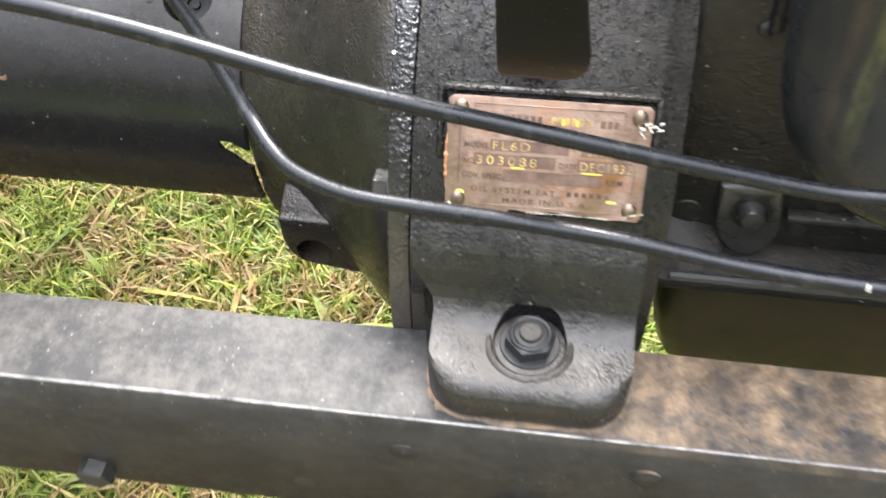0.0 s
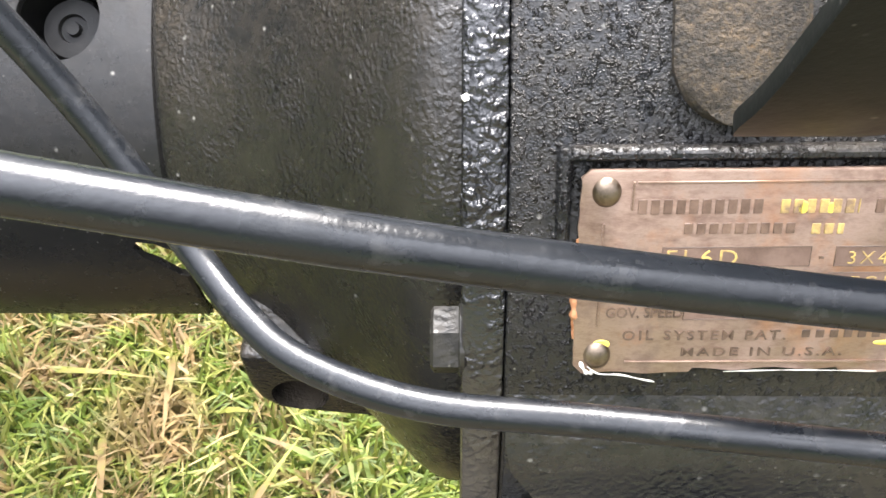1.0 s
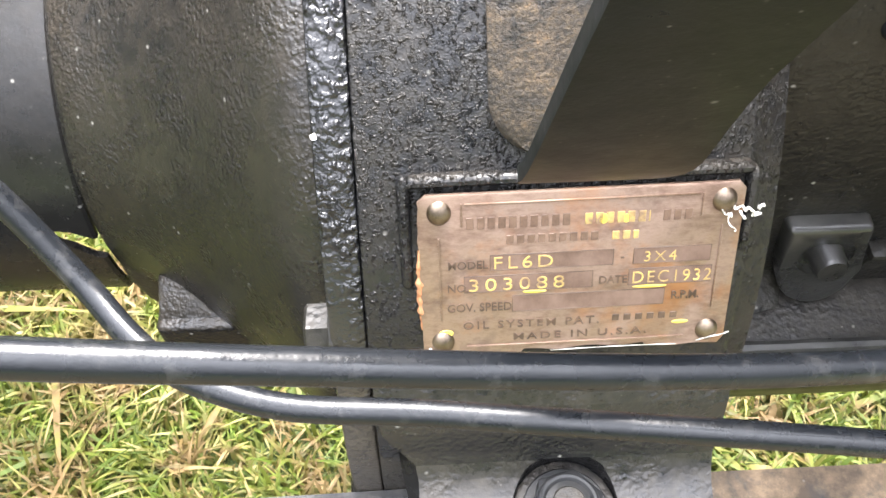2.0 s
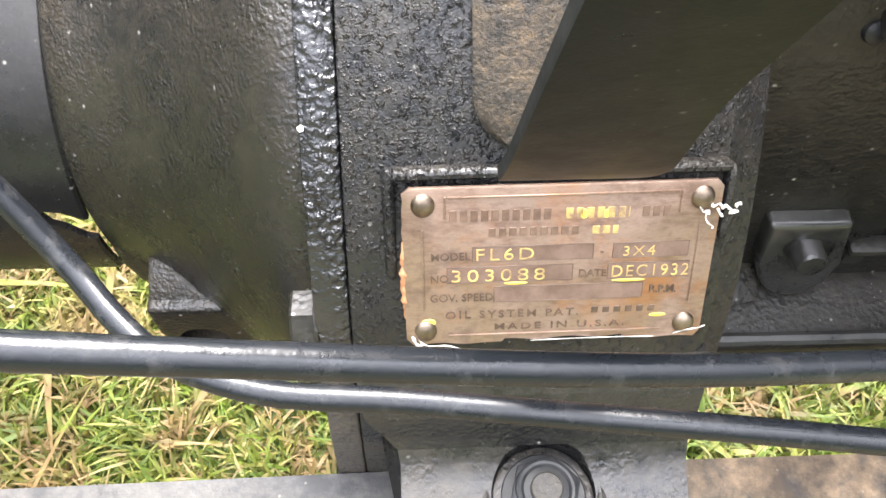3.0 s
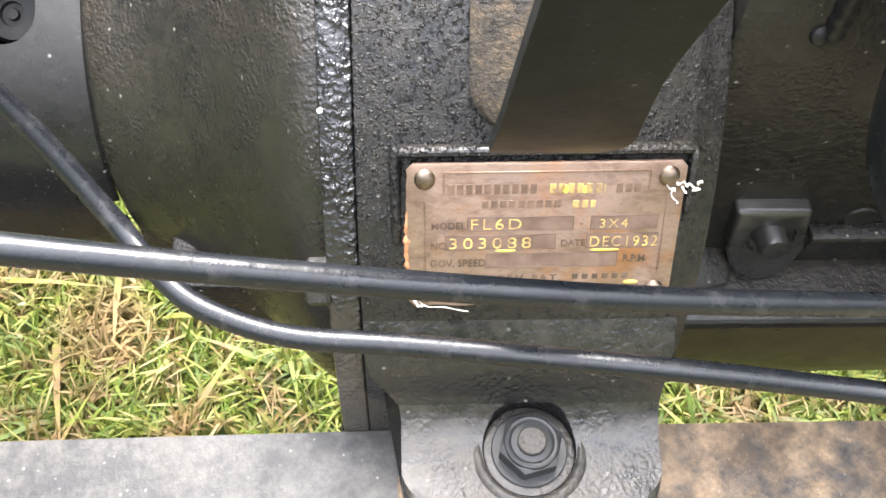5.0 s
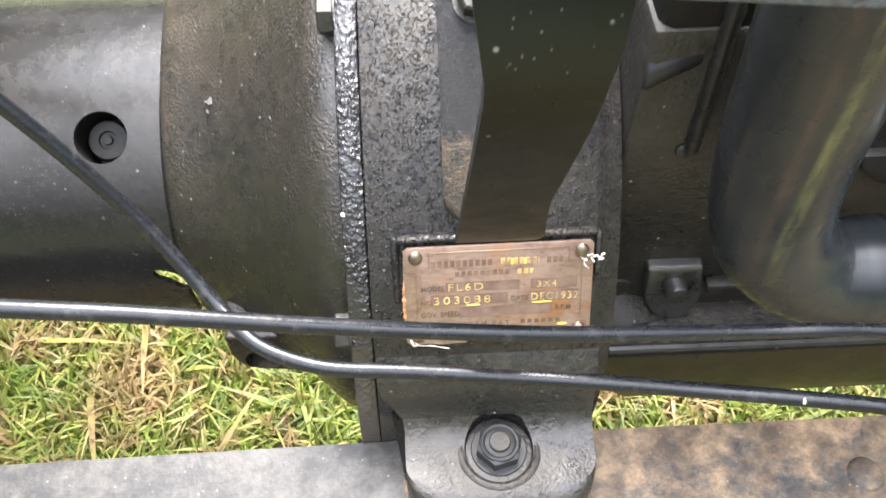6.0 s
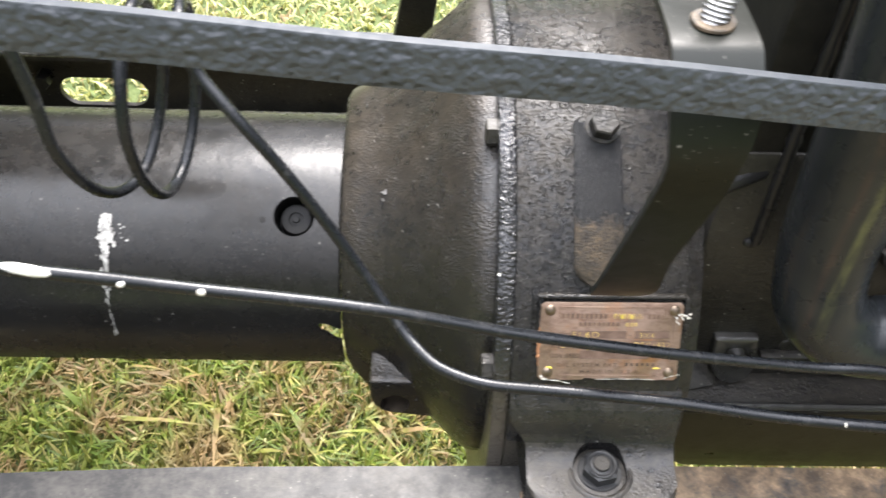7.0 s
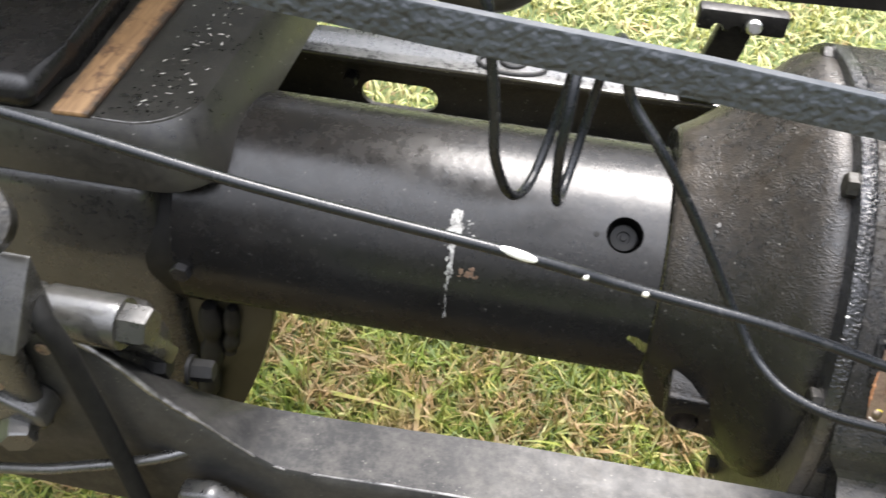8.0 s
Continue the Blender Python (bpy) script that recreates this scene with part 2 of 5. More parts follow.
def metal(name, col_a, col_b, rough, scale=60):
    n = Nodes(name)
    col = n.mix(n.ramp(n.noise(scale, 6, 0.7), ((0.35, 0.0), (0.65, 1.0))), col_a, col_b)
    nor = n.bump(n.noise(scale * 8, 4), 0.3, 0.0002)
    return n.set(Base_Color=col, Metallic=1.0, Roughness=n.ramp(n.noise(scale * 2, 4), ((0.3, rough), (0.7, rough + 0.2))), Normal=nor)


M_STEEL = metal("bright_clamp_steel", (0.6, 0.6, 0.57), (0.75, 0.74, 0.7), 0.22)
# pale metal for thin beads that stand in for glare along edges
M_EDGE_GLARE = metal("edge_glare_metal", (0.06, 0.058, 0.056), (0.33, 0.32, 0.305), 0.36, 70)
M_ZINC = metal("dull_zinc_thread", (0.32, 0.32, 0.32), (0.5, 0.49, 0.46), 0.35)
M_RIVET = metal("dull_rivet_steel", (0.11, 0.085, 0.065), (0.26, 0.205, 0.155), 0.34, 150)


def plate_metal():
    """Old brass tag: brown tarnish, streaks along it, orange blotches."""
    n = Nodes("tarnished_brass")
    haze = n.mix(0.6, n.noise(60, 5, 0.6, (0.6, 1.0, 1.0)), n.noise(420, 6, 0.78, (0.45, 1.2, 1.2)))
    col = n.ramp(haze, ((0.3, (0.1, 0.058, 0.04)), (0.45, (0.21, 0.138, 0.1)), (0.55, (0.27, 0.19, 0.142)), (0.68, (0.2, 0.122, 0.08))))
    blotch = n.ramp(n.noise(38, 5, 0.62), ((0.5, 0.0), (0.68, 1.0)))
    col = n.mix(n.math("MULTIPLY", blotch, 0.62), col, (0.36, 0.145, 0.045))
    grime = n.ramp(n.noise(70, 5, 0.65), ((0.56, 0.0), (0.7, 1.0)))
    col = n.mix(n.math("MULTIPLY", grime, 0.45), col, (0.06, 0.033, 0.024))
    nor = n.bump(n.noise(700, 4, 0.7), 0.4, 0.00015, n.bump(n.noise(80, 3), 0.4, 0.0005))
    return n.set(Base_Color=col, Metallic=0.6, Roughness=n.ramp(n.noise(140, 4), ((0.3, 0.28), (0.7, 0.48))), Normal=nor)


M_PLATE = plate_metal()


def plain(name, a, b, rough, scale=80, depth=0.0003):
    n = Nodes(name)
    col = n.mix(n.ramp(n.noise(scale, 6, 0.65), ((0.35, 0.0), (0.65, 1.0))), a, b)
    return n.set(Base_Color=col, Roughness=rough, Normal=n.bump(n.noise(scale * 5, 4), 0.5, depth))


M_LETTER = plain("yellowed_letter_metal", (0.6, 0.43, 0.12), (0.2, 0.13, 0.08), 0.45, 190)
M_FAINT = plain("worn_letter_metal", (0.05, 0.03, 0.02), (0.12, 0.075, 0.05), 0.45, 150)
M_STAMP = plain("stamped_brass", (0.085, 0.05, 0.034), (0.17, 0.108, 0.075), 0.4, 160)
M_FIELD = plain("dark_brass_field", (0.1, 0.06, 0.045), (0.17, 0.11, 0.085), 0.4, 130)
M_YELLOW = plain("yellow_paint_trace", (0.75, 0.58, 0.06), (0.55, 0.42, 0.1), 0.5, 250)
M_WHITE = plain("white_paint_smear", (0.75, 0.75, 0.72), (0.55, 0.54, 0.5), 0.5, 150)

M_STAIN = plain("brown_grease_stain", (0.08, 0.045, 0.025), (0.13, 0.08, 0.05), 0.6, 200)
M_FLAKE = plain("pale_paint_flake", (0.7, 0.68, 0.62), (0.45, 0.42, 0.36), 0.5, 300)
M_TAN = plain("bare_tan_casting", (0.022, 0.02, 0.017), (0.17, 0.125, 0.078), 0.55, 130, 0.0005)
M_SMEAR = plain("thin_white_paint_smear", (0.5, 0.49, 0.46), (0.08, 0.077, 0.072), 0.4, 260, 0.0003)


def bared_rib():
    """Black paint that has worn off the lower end of the rib down to tan iron."""
    n = Nodes("rib_worn_to_tan")
    edge = n.math("ADD", n.math("MULTIPLY", n.math("SUBTRACT", n.axis(2), 0.974), 60.0), n.math("MULTIPLY", n.math("SUBTRACT", n.noise(120, 6, 0.7), 0.5), 1.6))
    bare = n.ramp(edge, ((0.25, 1.0), (0.6, 0.0)))
    tan = n.ramp(n.mix(0.5, n.noise(90, 5, 0.7), n.noise(650, 4, 0.75)), ((0.4, (0.014, 0.013, 0.011)), (0.5, (0.042, 0.034, 0.025)), (0.6, (0.082, 0.06, 0.038)), (0.7, (0.16, 0.1, 0.052))))
    nor = n.bump(n.noise(560, 4, 0.7), 0.9, 0.002)
    return n.set(Base_Color=n.mix(bare, (0.009, 0.0094, 0.0102), tan), Roughness=n.mix(bare, (0.2, 0.2, 0.2), (0.7, 0.7, 0.7)), Normal=nor, Specular_IOR_Level=0.3)


M_RIB = bared_rib()


def oiled_wood():
    """Oil-stained board: grain along its length, darker along both edges, dark stains."""
    n = Nodes("oiled_plank")
    grain = n.mix(0.5, n.noise(160, 5, 0.6, (1.0, 0.06, 1.0)), n.noise(26, 5, 0.65, (1.0, 0.3, 1.0)))
    col = n.ramp(grain, ((0.34, (0.1, 0.055, 0.024)), (0.47, (0.19, 0.108, 0.047)), (0.62, (0.29, 0.175, 0.08))))
    middle = n.math("ADD", n.math("MULTIPLY", n.math("SUBTRACT", n.axis(1), 0.353), -0.0308), -0.7315)
    off = n.math("MULTIPLY", n.math("ABSOLUTE", n.math("SUBTRACT", n.axis(0), middle), 0.0), 44.0)
    edge_tone = n.ramp(n.math("ADD", off, n.math("MULTIPLY", n.math("SUBTRACT", n.noise(60, 5, 0.7), 0.5), 1.3)), ((0.5, 0.0), (0.9, 0.92)))
    col = n.mix(edge_tone, col, (0.026, 0.019, 0.013))
    stain = n.ramp(n.noise(45, 5, 0.65), ((0.54, 0.0), (0.66, 0.8)))
    col = n.mix(stain, col, (0.05, 0.022, 0.011))
    return n.set(Base_Color=col, Roughness=0.6, Normal=n.bump(grain, 0.5, 0.0006))


M_WOOD = oiled_wood()
M_RUST = plain("red_rust", (0.085, 0.018, 0.011), (0.33, 0.085, 0.04), 0.55, 130, 0.003)
M_MATT = plain("dull_matt_black", (0.006, 0.006, 0.006), (0.011, 0.011, 0.01), 0.75, 90)
M_MATT.node_tree.nodes["Principled BSDF"].inputs["Specular IOR Level"].default_value = 0.12
# near black: shade of recesses and hidden faces is put into this colour
M_DARK = plain("near_black_iron", (0.006, 0.006, 0.006), (0.013, 0.0125, 0.0115), 0.55, 90)
M_DARK.node_tree.nodes["Principled BSDF"].inputs["Specular IOR Level"].default_value = 0.2
M_MUD = plain("dried_tan_mud", (0.2, 0.135, 0.08), (0.07, 0.055, 0.04), 0.75, 160, 0.0005)
M_RUSTY = plain("orange_rust_scale", (0.3, 0.12, 0.045), (0.42, 0.21, 0.1), 0.8, 200, 0.0006)


def soil():
    n = Nodes("thatch_and_soil")
    col = n.ramp(n.noise(14, 8, 0.7), ((0.3, (0.035, 0.05, 0.014)), (0.45, (0.06, 0.085, 0.022)), (0.58, (0.085, 0.11, 0.03)), (0.68, (0.11, 0.1, 0.042)), (0.8, (0.06, 0.08, 0.024))))
    near = n.ramp(n.math("ADD", n.axis(1), 0.5), ((0.4, 0.75), (0.8, 0.0)))
    # tan thatch by the machine, spread unseen to warm reflections, then green field
    away = n.math("ADD", n.math("POWER", n.math("ABSOLUTE", n.axis(0), 0.0), 2.0), n.math("POWER", n.math("ABSOLUTE", n.axis(1), 0.0), 2.0))
    away = n.math("ADD", n.math("MULTIPLY", away, 0.05), n.math("MULTIPLY", n.math("SUBTRACT", n.noise(3, 4, 0.6), 0.5), 0.5))
    near = n.math("MULTIPLY", near, n.ramp(away, ((0.35, 1.0), (0.95, 0.0))))
    col = n.mix(near, col, (0.13, 0.1, 0.06))
    return n.set(Base_Color=col, Roughness=0.9, Normal=n.bump(n.noise(90, 6, 0.7), 0.8, 0.01))


def blade_green(name="mixed_grass_blades", lift=1.0):
    n = Nodes(name)
    g = n.t.nodes.new("ShaderNodeNewGeometry")
    fresh = n.ramp(g.outputs["Random Per Island"], ((0.0, (0.044, 0.074, 0.008)), (0.3, (0.087, 0.130, 0.016)), (0.6, (0.144, 0.178, 0.028)), (0.85, (0.211, 0.218, 0.049)), (1.0, (0.289, 0.248, 0.096))))
    straw = n.ramp(g.outputs["Random Per Island"], ((0.0, (0.089, 0.096, 0.022)), (0.35, (0.141, 0.096, 0.037)), (0.7, (0.215, 0.141, 0.063)), (1.0, (0.296, 0.207, 0.104))))
    dry = n.mix(0.45, n.noise(8, 3, 0.55), n.noise(26, 4, 0.6))
    near = n.ramp(n.math("ADD", n.axis(1), 0.5), ((0.45, 0.16), (0.8, 0.0)))
    col = n.mix(n.ramp(n.math("ADD", dry, near), ((0.49, 0.0), (0.56, 1.0))), fresh, straw)
    # a trampled dry patch beside the mount
    gap = n.math("ADD", n.math("POWER", n.math("ABSOLUTE", n.math("ADD", n.axis(0), 0.515), 0), 2.0), n.math("POWER", n.math("ABSOLUTE", n.math("SUBTRACT", n.axis(1), 0.67), 0), 2.0))
    worn = n.ramp(n.math("ADD", n.math("MULTIPLY", gap, 60.0), n.math("MULTIPLY", n.noise(18, 4, 0.6), 0.6)), ((0.35, 0.85), (0.75, 0.0)))
    col = n.mix(worn, col, n.mix(0.5, straw, (0.26, 0.16, 0.085)))
    shade = n.ramp(n.noise(17, 4, 0.6), ((0.32, 0.62), (0.66, 1.15)))
    col = n.mix(1.0, col, shade, "MULTIPLY")
    # lifted copy: full sunlight put into the blade colour
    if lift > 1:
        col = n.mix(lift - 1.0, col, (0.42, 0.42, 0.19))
    n.set(Base_Color=col, Roughness=0.55, Specular_IOR_Level=0.3)
    thin = n.t.nodes.new("ShaderNodeBsdfTranslucent")
    n.link(n.mix(0.45, col, (0.5, 0.52, 0.1)), thin.inputs["Color"])
    both = n.t.nodes.new("ShaderNodeMixShader")
    both.inputs["Fac"].default_value = 0.25
    n.link(n.b.outputs["BSDF"], both.inputs[1])
    n.link(thin.outputs["BSDF"], both.inputs[2])
    n.link(both.outputs["Shader"], n.t.nodes["Material Output"].inputs["Surface"])
    return n.mat


M_SOIL, M_GRASS = soil(), blade_green()
# same grass as the near turf, paler to stand for sun
M_LAWN = blade_green("sunlight_toned_lawn", 1.75)
M_BACKDROP = plain("dark_backdrop", (0.02, 0.035, 0.012), (0.06, 0.08, 0.03), 0.8, 0.6, 0.3)

# ---- mesh helpers ----
AY, AZ = 0.445, 0.80          # the drive line's axis, along x


BASE = {}          # where a thing's parts are drawn from


def thing(name, at, label, category, group="", kind="", shift=(0, 0, 0)):
    """A thing's base; its parts are given in the place's own numbers, and shift sets the whole thing over."""
    ob = new(name)
    ob.empty_display_size = 0.05
    ob.location = Vector(at) + Vector(shift)
    BASE[ob] = Vector(at)
    return tagged(ob, label, category, group, kind)


def finish(name, bm, mat, angle=38):
    bmesh.ops.recalc_face_normals(bm, faces=bm.faces)
    me = bpy.data.meshes.new(name)
    bm.to_mesh(me)
    bm.free()
    me.materials.append(mat)
    me.shade_smooth()
    me.set_sharp_from_angle(angle=radians(angle))
    return new(name, me)


def part(name, bm, mat, parent, label="", angle=38):
    ob = finish(name, bm, mat, angle)
    ob.parent = parent
    if parent.type == "EMPTY":
        ob.matrix_parent_inverse = Matrix.Translation(BASE[parent]).inverted()
    if label:
        ob["label"] = label
    return ob


def cut(ob, bm):
    """Take the form bm out of a mesh object."""
    tool = finish("cutter", bm, M_DARK)
    mod = ob.modifiers.new("cut", "BOOLEAN")
    mod.operation, mod.object, mod.solver = "DIFFERENCE", tool, "EXACT"
    me = bpy.data.meshes.new_from_object(ob.evaluated_get(bpy.context.evaluated_depsgraph_get()))
    ob.modifiers.clear()
    ob.data = me
    me.set_sharp_from_angle(angle=radians(35))
    bpy.data.objects.remove(tool)


def box(x0, x1, y0, y1, z0, z1, bevel=0.0, seg=2, bm=None):
    out = bm or bmesh.new()
    r = bmesh.ops.create_cube(out, size=1)
    for v in r["verts"]:
        v.co = Vector((x0 + (v.co.x + 0.5) * (x1 - x0), y0 + (v.co.y + 0.5) * (y1 - y0), z0 + (v.co.z + 0.5) * (z1 - z0)))
    if bevel:
        edges = list({e for v in r["verts"] for e in v.link_edges})
        bmesh.ops.bevel(out, geom=edges, offset=bevel, segments=seg, profile=0.5, affect="EDGES")
    return out


def ring(bm, pts):
    return [bm.verts.new(p) for p in pts]


def skin(bm, rings, closed=True, caps=True):
    """Faces between rings of equal length."""
    for a, b in zip(rings, rings[1:]):
        k = len(a)
        for i in range(k if closed else k - 1):
            bm.faces.new((a[i], a[(i + 1) % k], b[(i + 1) % k], b[i]))
    if caps:
        bm.faces.new(rings[0])
        bm.faces.new(rings[-1])
    return bm


def lathe(profile, centre, axis=(1, 0, 0), steps=64, caps=True):
    """Turn (along, radius) pairs round an axis through centre."""
    bm = bmesh.new()
    a = Vector(axis).normalized()
    u = a.orthogonal().normalized()
    w = a.cross(u)
    c = Vector(centre)
    rings = [ring(bm, [c + a * s + (u * math.cos(t) + w * math.sin(t)) * r for t in (math.tau * i / steps for i in range(steps))]) for s, r in profile]
    return skin(bm, rings, caps=caps)


def smooth_line(pts, per=8):
    """A Catmull-Rom curve through the points."""
    p = [Vector(q) for q in pts]
    p = [p[0] * 2 - p[1]] + p + [p[-1] * 2 - p[-2]]
    out = []
    for i in range(1, len(p) - 2):
        for k in range(per):
            t = k / per
            a, b, c, d = p[i - 1:i + 3]
            out.append(0.5 * (2 * b + (c - a) * t + (2 * a - 5 * b + 4 * c - d) * t * t + (3 * b - a - 3 * c + d) * t ** 3))
    return out + [p[-2]]


def sweep(pts, radius, sides=14, per=8, smooth=True):
    """A round bar or cable along a curve; radius may be a function of the share of the way."""
    line = smooth_line(pts, per) if smooth else [Vector(q) for q in pts]
    bm = bmesh.new()
    rings = []
    side = None
    for i, q in enumerate(line):
        d = (line[min(i + 1, len(line) - 1)] - line[max(i - 1, 0)]).normalized()
        side = d.orthogonal() if side is None else side - d * side.dot(d)
        side.normalize()
        other = d.cross(side)
        r = radius(i / (len(line) - 1)) if callable(radius) else radius
        rings.append(ring(bm, [q + (side * math.cos(t) + other * math.sin(t)) * r for t in (math.tau * k / sides for k in range(sides))]))
    return skin(bm, rings)


def prism(outline, vec, bevel=0.0, seg=2):
    """A flat outline pushed along vec, with its edges rounded."""
    bm = bmesh.new()
    a = ring(bm, outline)
    b = ring(bm, [Vector(p) + Vector(vec) for p in outline])
    skin(bm, [a, b])
    if bevel:
        bmesh.ops.bevel(bm, geom=list(bm.edges), offset=bevel, segments=seg, profile=0.5, affect="EDGES", clamp_overlap=True)
    return bm


def hexagon(centre, axis, flat, height, turn=0.0, chamfer=0.12):
    """A hexagon head or nut, standing on centre along axis, with chamfered corners."""
    bm = bmesh.new()
    a = Vector(axis).normalized()
    u = a.orthogonal().normalized()
    w = a.cross(u)
    c = Vector(centre)
    r = flat / math.sqrt(3)
    rows = ((0.0, r), (height * (1 - chamfer), r), (height, r * 0.88))
    rings = [ring(bm, [c + a * s + (u * math.cos(t) + w * math.sin(t)) * q for t in (turn + math.tau * i / 6 for i in range(6))]) for s, q in rows]
    return skin(bm, rings)


def disc(centre, axis, radius, height, steps=32, soft=0.25):
    e = min(height, radius) * soft
    return lathe(((0, radius), (height - e, radius), (height, radius - e)), centre, axis, steps)


def on_ring(angle, r, x):
    """A point on the drive line's housing: angle 0 faces the near rail, 90 is up."""
    t = radians(angle)
    return Vector((x, AY - r * math.cos(t), AZ + r * math.sin(t)))


def bolt(parent, centre, axis, flat, height, washer=0.0, stub=0.0, name="bolt", mat=None, turn=0.0):
    """A hexagon bolt as a part, with its washer and the end of its thread under it."""
    mat = mat or M_BOLT
    a = Vector(axis).normalized()
    c = Vector(centre)
    w = height * 0.2 if washer else 0.0
    head = part(name, hexagon(c + a * w, a, flat, height, turn), mat, parent)
    if washer:
        part("washer", disc(c, a, washer, w), mat, head)
    if stub:
        part("thread_end", disc(c + a * (w + height * 0.9), a, stub, stub * 0.75, 24), mat, head)
    return head


# ---- ground and grass ----
gb = bmesh.new()
for v in ((-300, -300, 0), (300, -300, 0), (300, 300, 0), (-300, 300, 0)):
    gb.verts.new(v)
gb.faces.new(gb.verts)
ground = tagged(finish("ground", gb, M_SOIL), "grassy ground with yellowed thatch", "ground", kind="structure")


def grass(name, count, xs, ys, tall, wide, rng, label, flat=0.0, fade=False, mat=None, ragged=0.12):
    """Bent tapering blades, three quads each, in one mesh."""
    n = count
    bx, by = rng.uniform(*xs, n) + rng.normal(0, ragged, n), rng.uniform(*ys, n) + rng.normal(0, ragged, n)
    if fade:
        bx, by = rng.normal(sum(xs) / 2, (xs[1] - xs[0]) / 2, n), rng.normal(sum(ys) / 2, (ys[1] - ys[0]) / 2, n)
    tuft = 0.5 + 0.5 * np.sin(bx * 23 + np.sin(by * 17) * 2) * np.sin(by * 19 + np.sin(bx * 13) * 2)
    h = tall * rng.uniform(0.45, 1.15, n) * (0.65 + 0.6 * tuft)
    w = wide * rng.uniform(0.6, 1.3, n)
    turn = rng.uniform(0, math.tau, n)
    lean = rng.uniform(0.25, 1.5, n) + flat
    dx, dy = np.cos(turn), np.sin(turn)
    verts = np.zeros((n, 8, 3))
    for k, (s, f) in enumerate(((0.0, 1.0), (0.4, 0.95), (0.75, 0.65), (1.0, 0.08))):
        out = h * lean * s ** 1.7 * 0.8
        up = h * s * (1 - 0.45 * s * np.minimum(lean, 1.2)) / (1 + flat)
        for j, side in enumerate((-0.5, 0.5)):
            verts[:, 2 * k + j, 0] = bx + dx * out - dy * w * f * side
            verts[:, 2 * k + j, 1] = by + dy * out + dx * w * f * side
            verts[:, 2 * k + j, 2] = up - 0.003
    base = (np.arange(n) * 8)[:, None]
    faces = np.concatenate([base + np.array(q) for q in ((0, 1, 3, 2), (2, 3, 5, 4), (4, 5, 7, 6))], axis=0)
    me = bpy.data.meshes.new(name)
    me.from_pydata(verts.reshape(-1, 3).tolist(), [], faces.tolist())
    me.materials.append(mat or M_GRASS)
    me.shade_smooth()
    return tagged(new(name, me), label, "grass", kind="stuff")


turf = np.random.default_rng(4)
grass("grass", 46000, (-1.25, 0.75), (-0.25, 1.55), 0.068, 0.0052, turf, "mown green grass mixed with yellow straw")
grass("grass", 22000, (-1.25, 0.75), (-0.25, 1.55), 0.045, 0.0034, turf, "flattened dry straw among the grass", 1.6)
grass("grass", 420, (-1.25, 0.75), (-0.25, 1.55), 0.15, 0.01, turf, "long broad blades bent over the turf", 0.5)
grass("grass", 42000, (-2.4, 2.4), (1.6, 4.4), 0.05, 0.009, turf, "green lawn beyond the machine, sunlight put into its colour", mat=M_LAWN, ragged=0.45)
grass("grass", 60000, (-2.6, 2.6), (-1.8, 3.2), 0.05, 0.008, turf, "rough grass thinning out over the field", 0.3, True)

# an unseen dark ring closes the field all round, added to darken low reflections
tb = bmesh.new()
low, high = [], []
for i in range(96):
    a = math.tau * i / 96
    r = 42 + 3 * noise.noise((math.cos(a) * 3, math.sin(a) * 3, 0))
    low.append((r * math.cos(a), r * math.sin(a), -0.5))
    high.append((r * math.cos(a), r * math.sin(a), 12 + 4 * noise.noise((math.cos(a) * 7, math.sin(a) * 7, 2))))
skin(tb, [ring(tb, low), ring(tb, high)], caps=False)
tagged(finish("backdrop", tb, M_BACKDROP), "unseen dark ring round the field, added to darken reflections", "trees", kind="structure")

# ---- near frame rail ----
rail = thing("frame_rail", (0, 0.17, 0.672), "worn black steel channel frame rail with rusty dust", "frame rail")
rb = bmesh.new()
RAIL_FRONT, RAIL_BACK, GAUGE = 0.148, 0.2085, 0.007


def rail_bend(x):
    """Rail's offset outward and down towards its rise, fitted to the camera's view."""
    k = min(1.0, max(0.0, (-0.2 - x) / 0.43))
    return -0.014 * k, -0.0095 * min(1.0, max(0.0, (-0.2 - x) / 0.37))


rings = []
for x, zf, zb, low in ((-0.9, 1.0, 0.88, 0.7), (-0.69, 0.978, 0.868, 0.7), (-0.637, 0.944, 0.845, 0.7), (-0.607, 0.916, 0.825, 0.698), (-0.58, 0.882, 0.812, 0.695), (-0.55, 0.855, 0.805, 0.69),
                       (-0.519, 0.824, 0.802, 0.685), (-0.493, 0.805, 0.801, 0.68), (-0.45, 0.802, 0.8, 0.675), (-0.3, 0.8, 0.8, 0.672), (0.0, 0.8, 0.8, 0.672), (0.5, 0.8, 0.8, 0.672), (1.1, 0.8, 0.8, 0.672)):
    oy, oz = rail_bend(x)
    f, k, g, zf, zb = RAIL_FRONT + oy, RAIL_BACK + oy, GAUGE, zf + oz, zb + oz
    rings.append(ring(rb, [(x, f + 0.004, zf), (x, k, zb), (x, k, zb - g), (x, f + g + 0.004, zf - g - 0.004), (x, f + g, zf - g - 0.01),
                           (x, f + g, low + g), (x, k, low + g), (x, k, low), (x, f + 0.004, low), (x, f, low + 0.005), (x, f, zf - 0.005)]))
skin(rb, rings)
part("channel", rb, M_RAIL, rail, angle=50)
